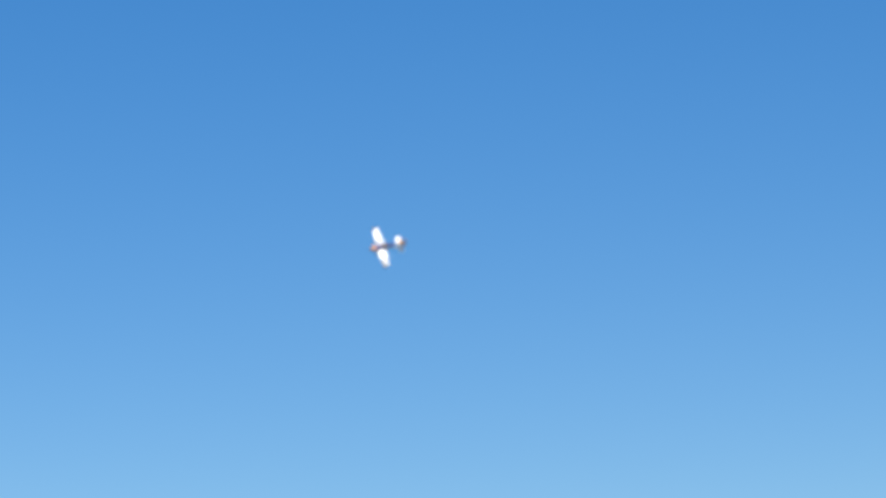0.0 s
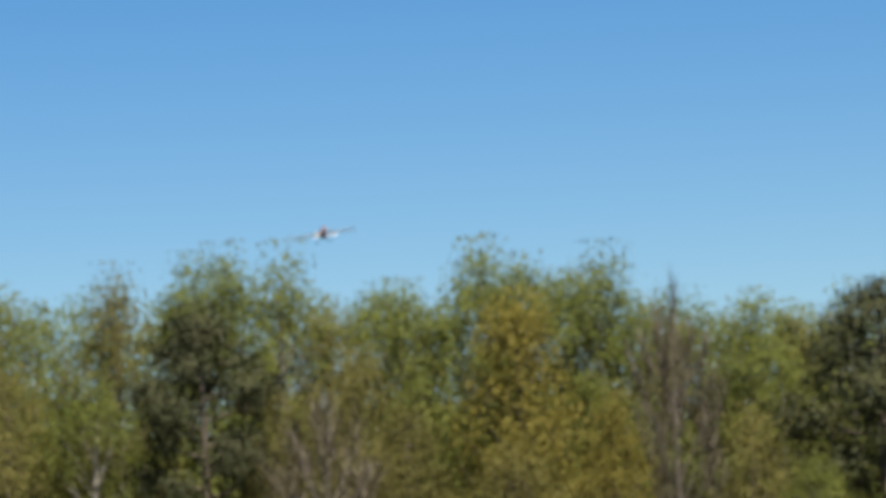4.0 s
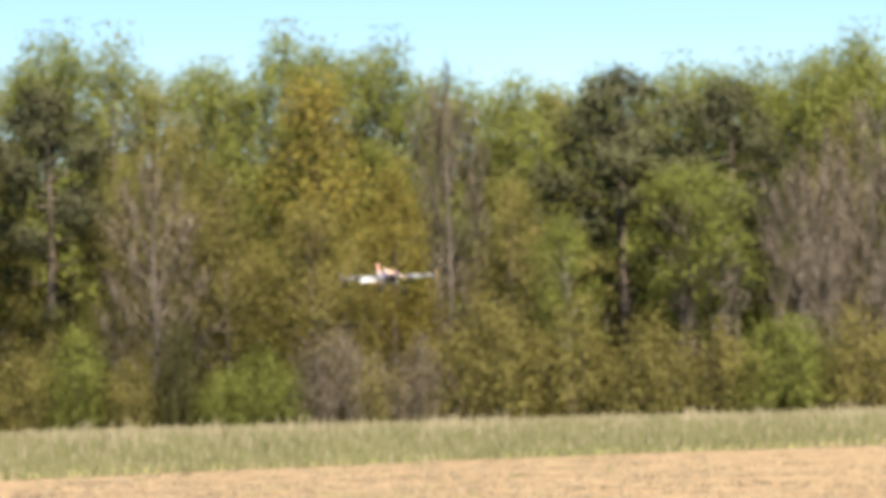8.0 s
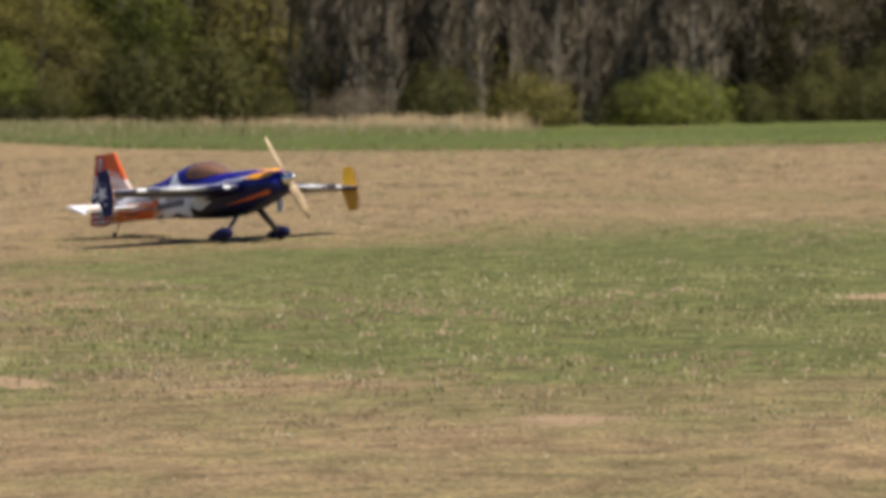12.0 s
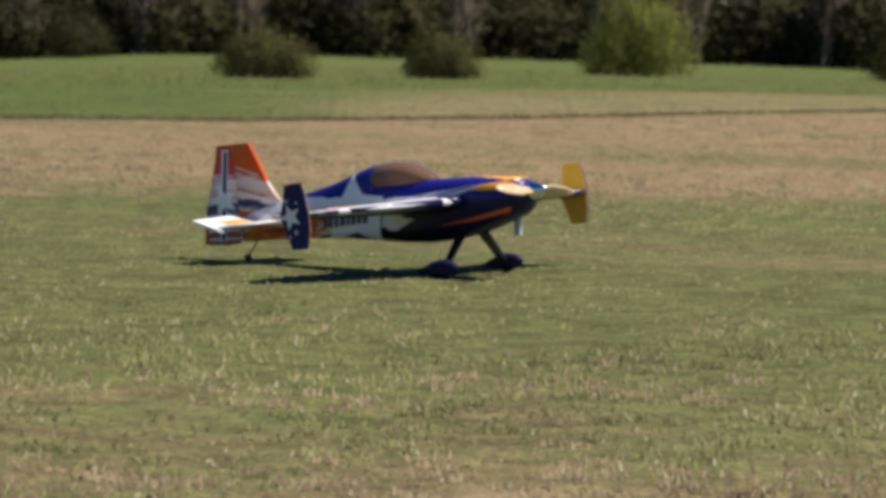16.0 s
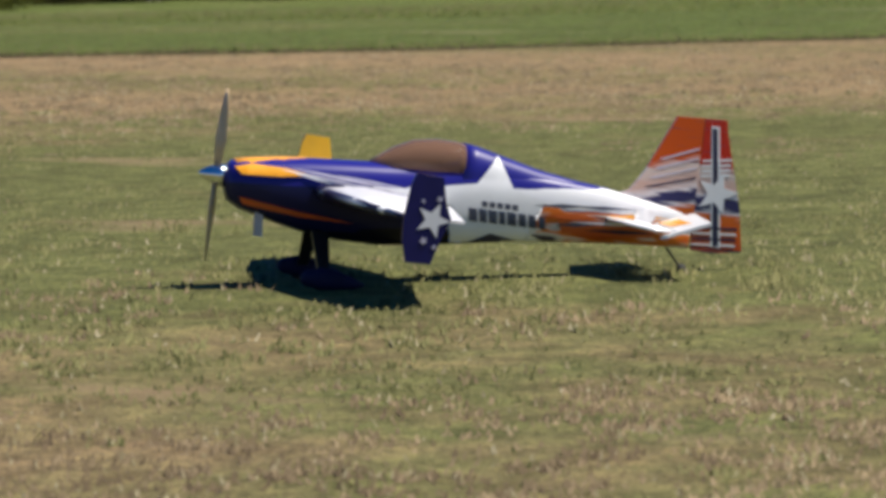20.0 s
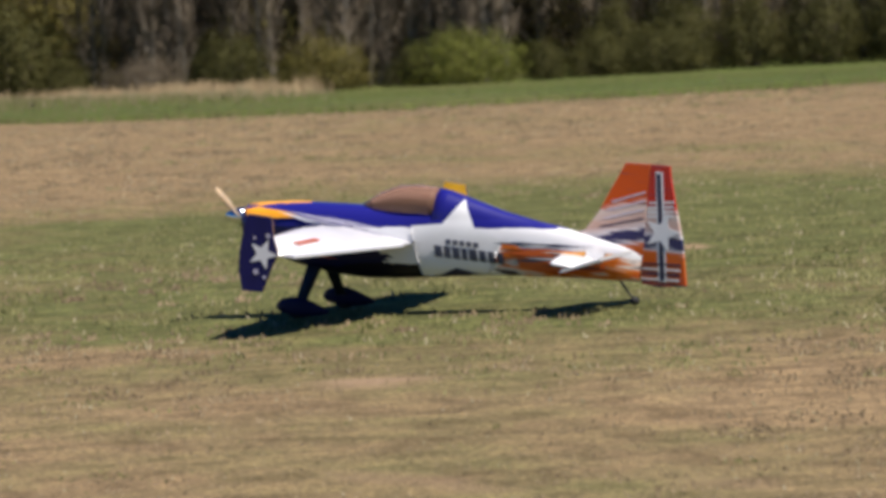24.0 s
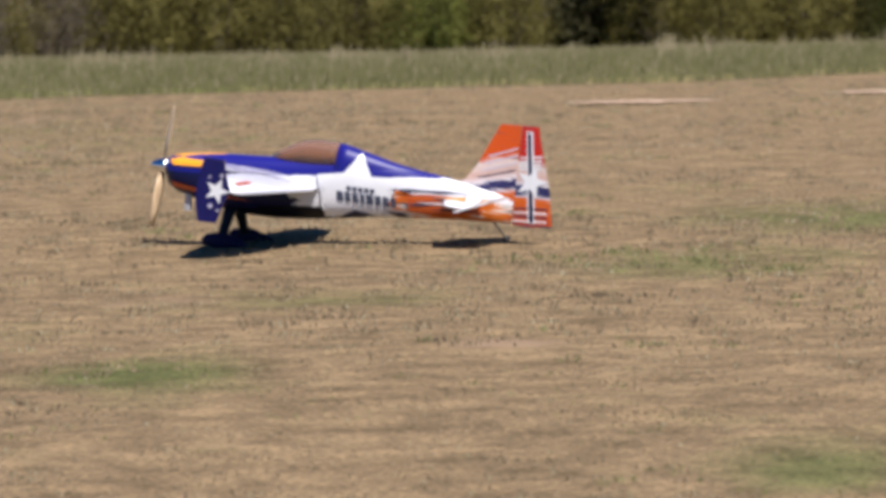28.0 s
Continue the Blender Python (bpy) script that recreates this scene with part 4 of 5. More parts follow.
def build_plane():
    plane = new("model_aeroplane")
    tagged(plane, "large blue, white and orange aerobatic model aeroplane with tip plates", "model aeroplane")
    fus = part("fuselage", loft(BODY), MAT_FILM, plane, "glossy blue and white film-covered fuselage")
    # canopy bubble with its blue rear fairing
    bubble = [(0.35, 0.120, 0.08, 0.02, 2), (0.315, 0.143, 0.075, 0.062, 2.1), (0.25, 0.190, 0.07, 0.092, 2.1), (0.17, 0.228, 0.07, 0.105, 2.1),
              (0.08, 0.243, 0.07, 0.108, 2.1), (-0.01, 0.243, 0.07, 0.106, 2.1), (-0.045, 0.240, 0.07, 0.104, 2.1)]
    part("canopy", loft(bubble), MAT_CANOPY, plane, "brown-tinted clear canopy")
    part("turtle_deck", loft(FAIRING), MAT_BLUE, plane, "blue turtle deck behind the canopy")
    for s in (1, -1):
        up = (0, 0, 1)
        wing = part("wing", foil([((0.60, s * 0.10, -0.03), (0.03, s * 0.10, -0.03), 0.085, up), ((0.545, s * 0.7, -0.03), (0.12, s * 0.7, -0.03), 0.06, up),
                                  ((0.435, s * 1.293, -0.03), (0.245, s * 1.293, -0.03), 0.036, up)]), MAT_WHITE, plane, "white film-covered wing with a blue root")
        part("wing_root", foil([((0.603, s * 0.09, -0.03), (0.028, s * 0.09, -0.03), 0.091, up), ((0.592, s * 0.22, -0.03), (0.30, s * 0.30, -0.03), 0.080, up)]), MAT_NAVY, wing, "navy wing root")
        for y0, y1 in ((0.30, 1.00), (1.09, 1.288)):
            ends = []
            for y in (y0, y1):
                lead = float(np.interp(y, [0.10, 0.7, 1.293], [0.60, 0.545, 0.435]))
                thick = float(np.interp(y, [0.10, 0.7, 1.293], [0.085, 0.06, 0.036]))
                ends.append(((lead + 0.005, s * y, -0.03), (lead - 0.075, s * y, -0.03), thick * 0.62, up))
            part("leading_edge", foil(ends), MAT_NAVY, wing, "navy leading edge")
        part("aileron", slab([(0.10, s * 0.25, -0.03), (0.235, s * 1.27, -0.03), (0.18, s * 1.27, -0.03), (0.03, s * 0.25, -0.03)], up, 0.012), MAT_WHITE, wing, "white aileron with red tip")
        part("underside", foil([((0.585, s * 0.14, -0.045), (0.05, s * 0.14, -0.036), 0.075, up), ((0.425, s * 1.29, -0.035), (0.25, s * 1.29, -0.033), 0.034, up)]), MAT_NAVY, wing, "navy underside")
        for k in range(5):
            y = 0.72 + 0.055 * k
            part("letter_bar", slab([(0.31, s * y, 0.0), (0.31, s * (y + 0.032), -0.001), (0.275, s * (y + 0.036), -0.001), (0.275, s * (y + 0.004), 0.0)], up, 0.008), MAT_RED, wing)
        plate = [(0.435, s * 1.302, -0.03), (0.42, s * 1.302, 0.10), (0.405, s * 1.302, 0.145), (0.295, s * 1.302, 0.142), (0.275, s * 1.302, 0.05), (0.245, s * 1.302, -0.02),
                 (0.275, s * 1.302, -0.10), (0.305, s * 1.302, -0.205), (0.405, s * 1.302, -0.208), (0.43, s * 1.302, -0.12)]
        tip = part("tip_plate", slab(plate, (0, 1, 0), 0.012), MAT_TIP, wing, "deep blue tip plate with a white star")
        inner = [(x, s * 1.2945, z) for x, y, z in plate]
        part("inner_face", slab(inner, (0, 1, 0), 0.003), MAT_YELLOW, wing, "yellow inner face of the tip plate")
        part("star", slab(star_outline(0.318, -0.03, 0.072, s * 1.3095, 0.3), (0, 1, 0), 0.002), MAT_WHITE, wing, "white star")
        for cx, cz, q in ((0.30, 0.055, 0.016), (0.345, -0.115, 0.018), (0.30, -0.135, 0.012), (0.365, 0.04, 0.010)):
            part("star", slab(star_outline(cx, cz, q, s * 1.3095, 0.7), (0, 1, 0), 0.002), MAT_LILAC, wing, "small pale star")
        stab = part("tailplane", foil([((-0.68, s * 0.03, 0.0), (-0.9, s * 0.03, 0.0), 0.028, up), ((-0.77, s * 0.45, 0.0), (-0.9, s * 0.45, 0.0), 0.02, up)]), MAT_WHITE, plane, "white tailplane")
        part("elevator", slab([(x, s * y, -(x + 0.903) * 0.42) for x, y in ((-0.903, 0.06), (-0.903, 0.47), (-0.83, 0.475), (-0.85, 0.5), (-1.03, 0.5), (-1.06, 0.10))], up, 0.014), MAT_WHITE, stab, "white elevator with an orange streak")
        part("streak", slab([(x, s * y, 0.010 - (x + 0.903) * 0.36) for x, y in ((-0.91, 0.10), (-0.91, 0.30), (-1.02, 0.40), (-1.03, 0.14))], up, 0.004), MAT_ORANGE, stab, "orange streak")
        # undercarriage
        leg = part("gear_leg", slab([(0.575, s * 0.09, -0.20), (0.50, s * 0.09, -0.20), (0.50, s * 0.27, -0.37), (0.51, s * 0.30, -0.41), (0.545, s * 0.30, -0.41), (0.55, s * 0.27, -0.37)], (0, 0.59, 0.81), 0.014), MAT_CARBON, plane, "black carbon undercarriage leg")
        bm = bmesh.new()
        bmesh.ops.create_cone(bm, cap_ends=True, segments=24, radius1=0.056, radius2=0.056, depth=0.032, matrix=Matrix.Translation((0.521, s * 0.304, -0.391)) @ Matrix.Rotation(math.pi / 2, 4, "X"))
        bmesh.ops.bevel(bm, geom=[e for e in bm.edges if abs(e.verts[0].co.y - e.verts[1].co.y) < 1e-4], offset=0.009, segments=2, affect="EDGES")
        part("wheel", smooth(bm), MAT_BLACK, plane, "black rubber main wheel")
        spat = [(0.63, -0.335, -0.36, 0.012, 2), (0.61, -0.31, -0.375, 0.026, 2), (0.55, -0.293, -0.385, 0.036, 2.2), (0.48, -0.296, -0.383, 0.035, 2.2), (0.41, -0.318, -0.37, 0.022, 2), (0.36, -0.338, -0.352, 0.006, 2)]
        bm = loft(spat)
        bmesh.ops.translate(bm, verts=bm.verts, vec=(0, s * 0.304, -0.045))
        part("wheel_spat", bm, MAT_SPAT, plane, "navy wheel spat with orange trim")
        # markings on the fuselage side
        part("star", decal([(x, z) for x, _, z in star_outline(-0.180, -0.025, 0.245, 0, 0.03, 0.56, 0.95)], s, 0.006), MAT_WHITE, fus, "large white star")
        x = -0.075
        for k, w in enumerate((0.038, 0.032, 0.036, 0.026, 0.040, 0.034, 0.036, 0.030)):
            part("letter_bar", decal([(x, -0.022), (x - w, -0.024), (x - w - 0.010, -0.078), (x - 0.010, -0.076)], s, 0.010), MAT_GREY, fus)
            x -= w + 0.010
        for k in range(5):
            part("letter_bar", decal([(-0.13 - k * 0.034, 0.012), (-0.156 - k * 0.034, 0.012), (-0.158 - k * 0.034, -0.012), (-0.132 - k * 0.034, -0.012)], s, 0.010), MAT_GREY, fus)
        part("belly_wedge", decal([(-0.10, -0.172), (-0.19, -0.122), (-0.32, -0.142), (-0.30, -0.152), (-0.20, -0.166)], s, 0.010), MAT_NAVY, fus, "black wedge below the star")
        part("star", decal([(x, z) for x, _, z in star_outline(-0.86, 0.028, 0.055, 0, 0.15, 0.42)], s, 0.009), MAT_WHITE, fus, "small white star")
        part("nose_flash", decal([(0.93, 0.025), (0.86, 0.046), (0.72, 0.046), (0.60, 0.030), (0.74, 0.008), (0.90, -0.002)], s, 0.004), MAT_ORANGE, fus, "orange nose flash")
        part("pale_flash", decal([(0.74, 0.040), (0.60, 0.030), (0.40, 0.004), (0.20, -0.010), (0.38, -0.012), (0.58, 0.010)], s, 0.004), MAT_WHITE, fus, "pale streaked flash")
        for x0, x1, z0, z1, h in ((0.70, 0.22, 0.050, 0.012, 0.007), (0.66, 0.28, 0.036, -0.004, 0.006), (0.60, 0.12, 0.022, -0.012, 0.008), (0.52, 0.16, 0.046, 0.020, 0.004)):
            part("streak", decal([(x0, z0), ((x0 + x1) / 2, (z0 + z1) / 2 + h), (x1, z1), ((x0 + x1) / 2, (z0 + z1) / 2 - h)], s, 0.006), MAT_LILAC, fus, "pale lilac streak")
        part("cheat_line", decal([(0.90, -0.098), (0.66, -0.128), (0.40, -0.150), (0.64, -0.150), (0.88, -0.128)], s, 0.004), MAT_RED, fus, "red-orange cheat line")
        part("fire_patch", decal([(-0.48, -0.03), (-0.66, -0.01), (-0.92, -0.02), (-0.90, -0.06), (-0.62, -0.085), (-0.50, -0.08)], s, 0.004), MAT_RED, fus, "orange flame patch")
        part("tail_white", decal([(-0.42, 0.045), (-0.60, 0.05), (-0.84, 0.03), (-0.70, 0.005), (-0.5, 0.01)], s, 0.004), MAT_WHITE, fus, "white flash")
        for k, (x0, x1, z0, h, m) in enumerate(((-0.36, -0.62, 0.020, 0.008, MAT_GREY), (-0.44, -0.80, 0.004, 0.006, MAT_RED), (-0.40, -0.70, -0.020, 0.012, MAT_RED), (-0.52, -0.90, -0.032, 0.006, MAT_WHITE),
                                                (-0.46, -0.66, -0.052, 0.007, MAT_GREY), (-0.60, -0.94, -0.060, 0.008, MAT_NAVY), (-0.50, -0.84, 0.032, 0.006, MAT_NAVY), (-0.66, -0.98, 0.012, 0.009, MAT_ORANGE))):
            part("streak", decal([(x0, z0), ((x0 + x1) / 2, z0 + h + 0.012), (x1, z0 + 0.022), ((x0 + x1) / 2, z0 - h + 0.010)], s, 0.007), m, fus)
        for k in range(4):
            z = 0.35 - k * 0.042
            part("streak", slab([(-1.07, s * 0.0125, z), (-0.90 + k * 0.016, s * 0.0125, z - 0.068), (-0.92 + k * 0.016, s * 0.0125, z - 0.070), (-1.07, s * 0.0125, z - 0.008)], (0, 1, 0), 0.002), MAT_NAVY if k == 3 else MAT_LILAC, plane, "white slanting streak")
        part("exhaust_stub", slab([(0.82, s * 0.07, -0.15), (0.785, s * 0.07, -0.15), (0.775, s * 0.07, -0.255), (0.81, s * 0.07, -0.255)], (0, 1, 0), 0.03), MAT_STUB, plane, "pale grey exhaust stub") if s > 0 else None
    part("top_flash", loft([(0.92, 0.055, 0.0, 0.06, 2.2), (0.86, 0.066, 0.0, 0.085, 2.2), (0.72, 0.087, 0.03, 0.075, 2.2), (0.62, 0.097, 0.06, 0.03, 2.2)]), MAT_ORANGE, fus, "orange cowl top")
    fin = [(-0.72, 0, 0.10), (-0.79, 0, 0.135), (-0.845, 0, 0.22), (-0.957, 0, 0.472), (-1.075, 0, 0.478), (-1.085, 0, 0.07), (-1.07, 0, 0.02), (-0.7, 0, 0.03)]
    part("fin", slab(fin, (0, 1, 0), 0.024), MAT_FIN, plane, "orange-tipped fin with streaks")
    # rudder turns on its hinge
    hx = -1.082
    rud = [(0.0, 0, 0.478), (-0.095, 0, 0.482), (-0.105, 0, 0.43), (-0.15, 0, 0.28), (-0.20, 0, 0.12), (-0.237, 0, -0.073), (-0.10, 0, -0.095), (-0.01, 0, -0.09), (0.0, 0, 0.05)]
    rudder = part("rudder", slab([(x, y, z) for x, y, z in rud], (0, 1, 0), 0.020), MAT_RUDDER, plane, "red-tipped rudder with a star and stripes")
    rudder.location = (hx, 0, 0)
    for s in (1, -1):
        part("star", slab(star_outline(-0.092, 0.165, 0.095, s * 0.0115, 0.2), (0, 1, 0), 0.002), MAT_WHITE, rudder, "white star")
        part("stripe", slab([(-0.035, s * 0.0115, 0.44), (-0.055, s * 0.0115, 0.44), (-0.13, s * 0.0115, -0.06), (-0.105, s * 0.0115, -0.06)], (0, 1, 0), 0.0016), MAT_NAVY, rudder, "navy stripe")
        part("stripe", slab([(-0.028, s * 0.0108, 0.45), (-0.064, s * 0.0108, 0.45), (-0.140, s * 0.0108, -0.066), (-0.096, s * 0.0108, -0.066)], (0, 1, 0), 0.0012), MAT_WHITE, rudder, "white border of the stripe")
        for k in range(4):
            z = 0.012 - k * 0.024
            part("stripe", slab([(-0.008, s * 0.0109, z), (-0.20, s * 0.0109, z + 0.016), (-0.205, s * 0.0109, z + 0.006), (-0.008, s * 0.0109, z - 0.007)], (0, 1, 0), 0.0012), MAT_WHITE if k % 2 else MAT_NAVY, rudder)
        for k in range(4):
            z = 0.30 - k * 0.022
            part("stripe", slab([(-0.01, s * 0.0115, z), (-0.135, s * 0.0115, z + 0.02), (-0.138, s * 0.0115, z + 0.01), (-0.01, s * 0.0115, z - 0.008)], (0, 1, 0), 0.0014), MAT_WHITE, rudder, "white stripe")
    # tail wheel
    bm = bmesh.new()
    limb(bm, (-0.98, 0, -0.085), (-1.06, 0, -0.172), 0.006, 0.005)
    part("tail_spring", bm, MAT_CARBON, plane, "black tail-wheel spring")
    bm = bmesh.new()
    bmesh.ops.create_cone(bm, cap_ends=True, segments=16, radius1=0.022, radius2=0.022, depth=0.014, matrix=Matrix.Translation((-1.065, 0, -0.176)) @ Matrix.Rotation(math.pi / 2, 4, "X"))
    part("tail_wheel", smooth(bm), MAT_BLACK, plane, "small black tail wheel")
    # spinner and propeller turn about the crankshaft
    bm = loft([(0.113, 0.004, -0.004, 0.004, 2), (0.10, 0.018, -0.018, 0.018, 2), (0.07, 0.034, -0.034, 0.034, 2), (0.03, 0.046, -0.046, 0.046, 2), (0.0, 0.050, -0.050, 0.050, 2)])
    prop = part("propeller", bm, MAT_SILVER, plane, "polished spinner with a two-bladed wooden propeller")
    prop.location = (0.952, 0, -0.025)
    for s in (1, -1):
        part("blade", foil([((0.047, -0.016 * s, s * 0.03), (0.028, 0.016 * s, s * 0.03), 0.018, (1, 0, 0)), ((0.056, -0.036 * s, s * 0.15), (0.018, 0.028 * s, s * 0.15), 0.013, (1, 0, 0)),
                            ((0.048, -0.030 * s, s * 0.28), (0.026, 0.022 * s, s * 0.28), 0.010, (1, 0, 0)), ((0.041, -0.013 * s, s * 0.365), (0.033, 0.010 * s, s * 0.365), 0.005, (1, 0, 0))]), MAT_WOOD, prop, "pale wooden blade")
    return plane, prop, rudder


PLANE, PROP, RUDDER = build_plane()


# ---- traffic cone at the field's edge ----
def build_cone():
    cone = new("traffic_cone")
    tagged(cone, "bright orange plastic traffic cone on the field's edge", "traffic cone")
    bm = bmesh.new()
    bmesh.ops.create_cone(bm, cap_ends=True, segments=24, radius1=0.10, radius2=0.024, depth=0.36, matrix=Matrix.Translation((0, 0, 0.20)))
    mat = plain("cone_plastic", (0.95, 0.13, 0.015), 0.45, wear=0.06)
    part("body", smooth(bm), mat, cone)
    bm = bmesh.new()
    bmesh.ops.create_cube(bm, size=1, matrix=Matrix.Translation((0, 0, 0.0)) @ Matrix.Diagonal((0.27, 0.27, 0.05, 1)))
    bmesh.ops.bevel(bm, geom=list(bm.edges), offset=0.015, segments=2, affect="EDGES")
    part("base", bm, mat, cone)
    cone.location = polar(16.74, 76.6, float(ground_height(76.6, 16.74)) + 0.03)


build_cone()


# ---- grass ----
def blades(name, label, rng, azimuths, radii, height, width, mat, lean=0.35, soft=0.3, lie=0.0):
    """Loose blades of grass, one bent quad each, standing on the ground."""
    n = len(azimuths)
    a = np.radians(azimuths)
    z = ground_height(radii, azimuths)
    base = np.stack([np.sin(a) * radii, np.cos(a) * radii, z - 0.005], axis=1)
    turn = rng.uniform(-1.0, 1.0, n) - a
    side = np.stack([np.cos(turn), np.sin(turn), np.zeros(n)], axis=1) * (width / 2)[:, None]
    out, across = (lie + np.abs(rng.normal(0, lean, n))) * height, rng.normal(0, lean * 0.5, n) * height
    tilt = np.stack([np.sin(a) * out + np.cos(a) * across, np.cos(a) * out - np.sin(a) * across], axis=1)
    top = base + np.concatenate([tilt, height[:, None]], axis=1)
    v = np.stack([base - side, base + side, top + side * 0.35, top - side * 0.35], axis=1).reshape(-1, 3)
    nor = np.concatenate([rng.normal(0, soft, (n, 2)), np.ones((n, 1))], axis=1)
    nor /= np.linalg.norm(nor, axis=1)[:, None]
    ob = mesh_part(name, v.tolist(), [(i, i + 1, i + 2, i + 3) for i in range(0, 4 * n, 4)], mat, normals=np.repeat(nor, 4, axis=0).tolist())
    return tagged(ob, label, "grass", kind="stuff")


MAT_TUFT = leaf_material("straw_blades", (0.128, 0.094, 0.053), (0.355, 0.270, 0.158), 0.3, leafwise=0.65, grain=(8.0, 0.9))
MAT_TUFT_GREEN = leaf_material("green_turf_blades", (0.074, 0.076, 0.024), (0.262, 0.248, 0.104), 0.3, leafwise=0.65, grain=(8.0, 0.9))
MAT_TUFT_DEAD = leaf_material("dead_thatch_blades", (0.075, 0.054, 0.030), (0.21, 0.152, 0.086), 0.2, leafwise=0.5)
MAT_TUFT_PALE = leaf_material("bleached_blades", (0.22, 0.19, 0.105), (0.44, 0.39, 0.25), 0.3, leafwise=0.6)
MAT_TALL = leaf_material("tall_grass_blades", (0.150, 0.134, 0.072), (0.26, 0.222, 0.138), 0.35)
MAT_TALL_GREEN = leaf_material("green_meadow_blades", (0.068, 0.094, 0.022), (0.144, 0.168, 0.048), 0.35)
MAT_MIXED = leaf_material("pale_green_blades", (0.085, 0.089, 0.034), (0.155, 0.148, 0.066), 0.35)
grng = np.random.default_rng(9)


def edge_at(azimuths):
    return np.interp(azimuths, [e[0] for e in EDGE], [e[1] for e in EDGE])


N, CLUMPED = 430000, 330000
az, r = grng.uniform(-6, 82, N), 10.2 + 50 * grng.random(N)
tuft = grng.integers(0, CLUMPED // 16, CLUMPED)
r[:CLUMPED] = r[tuft] + grng.normal(0, 0.05, CLUMPED)
az[:CLUMPED] = az[tuft] + np.degrees(grng.normal(0, 0.04, CLUMPED) / r[:CLUMPED])
own = grng.normal(0, 0.14, N)
own[:CLUMPED] = own[tuft]
inside = r < edge_at(az) - 0.2
az, r, own = az[inside], r[inside], own[inside]
x, y = np.sin(np.radians(az)) * r, np.cos(np.radians(az)) * r
patches = np.array([(noise.noise((p * 0.45, q * 0.45, 1.7)), noise.noise((p * 1.5, q * 1.5, 7.1)), noise.noise((p * 0.8, q * 0.8, 4.4))) for p, q in zip(x.tolist(), y.tolist())])
thin = grng.random(len(az)) > 0.85 * np.clip((patches[:, 2] - 0.12) * 4, 0, 1)
az, r, own, patches = az[thin], r[thin], own[thin], patches[thin]
share = green_share(az, r)
broad = patches[:, 0] * 0.55 + patches[:, 1] * 0.35
is_green = share + broad + own > 0.5
bleached = grng.random(len(az)) < 0.07
dead = ~bleached & (grng.random(len(az)) < np.clip((patches[:, 1] - 0.05) * 3.2, 0.02, 0.75)) & ~is_green
thick = np.interp(r, [12, 30, 60], [1.0, 1.3, 1.9])
for mask, name, label, mat in ((bleached, "bleached_grass", "bleached pale blades in the mown grass", MAT_TUFT_PALE), (is_green & ~bleached, "green_grass", "short green mown grass", MAT_TUFT_GREEN), (dead, "dead_grass", "dark brown dead thatch in the mown grass", MAT_TUFT_DEAD), (~is_green & ~bleached & ~dead, "dry_grass", "short dry straw-coloured mown grass", MAT_TUFT)):
    n = int(mask.sum())
    blades(name, label, grng, az[mask], r[mask], grng.uniform(0.008, 0.030, n) * np.interp(r[mask], [10, 18], [0.6, 1.0]), grng.uniform(0.008, 0.02, n) * thick[mask], mat, 0.9, 0.2, 1.9)
# the uncut strip: short and green at its front, tall and pale towards the wood; it thins out where the meadow begins
N = 105000
az = grng.uniform(-14, 29, N)
r = edge_at(az) + 0.1 + 140 * grng.random(N) ** 1.6
keep = grng.random(N) > np.interp(az, [19, 28], [0.0, 1.0])
az, r = az[keep], r[keep]
d = r - edge_at(az)
tall = grng.uniform(0.5, 1.1, len(az)) * np.interp(d, [0, 3, 14, 45, 95], [0.14, 0.22, 0.32, 0.5, 0.75]) * np.interp(az, [14, 24], [1.0, 0.5])
pale = grng.random(len(az)) < np.interp(d, [0, 15, 50, 90], [0.12, 0.3, 0.55, 0.9])
for mask, name, label, mat in ((pale, "tall_dry_grass", "tall pale dry grass strip beyond the mown field", MAT_TALL), (~pale, "tall_green_grass", "uncut pale green grass strip beyond the mown field", MAT_MIXED)):
    blades(name, label, grng, az[mask], r[mask], tall[mask], grng.uniform(0.025, 0.06, int(mask.sum())), mat, 0.22, 0.25)
# a belt of tall dead straw at the wood's foot, standing in clumps
straw = grng.uniform(13.5, 27.5, 260)
pick = grng.integers(0, 260, 11000)
r = grng.uniform(190, 201, 260)[pick] + grng.normal(0, 0.4, 11000)
blades("straw_belt", "tall dead straw in clumps at the wood's foot", grng, straw[pick] + np.degrees(grng.normal(0, 0.42, 11000) / r), r,
       grng.uniform(0.35, 0.95, 260)[pick] * grng.uniform(0.7, 1.1, 11000), grng.uniform(0.03, 0.07, 11000), MAT_TUFT, 0.2, 0.2)
# pale seed-head tufts standing out of the strip
heads = 520
ha = grng.uniform(-14, 26.5, heads)
hr = edge_at(ha) + np.interp(ha, [15, 18], [12, 85]) + np.interp(ha, [15, 18], [120, 50]) * grng.random(heads)
pick = grng.integers(0, heads, 9000)
r = hr[pick] + grng.normal(0, 0.12, 9000)
blades("seed_heads", "pale seed-head tufts in the tall grass", grng, ha[pick] + np.degrees(grng.normal(0, 0.16, 9000) / r), r, grng.uniform(0.3, 0.62, 9000), grng.uniform(0.02, 0.05, 9000), MAT_TALL, 0.18, 0.2)
N = 66000
az = grng.uniform(19, 84, N)
r = edge_at(az) + 0.2 + 100 * grng.random(N) ** 2.0
keep = grng.random(N) < np.interp(az, [19, 27], [0.0, 1.0])
az, r = az[keep], r[keep]
N = len(az)
d = r - edge_at(az)
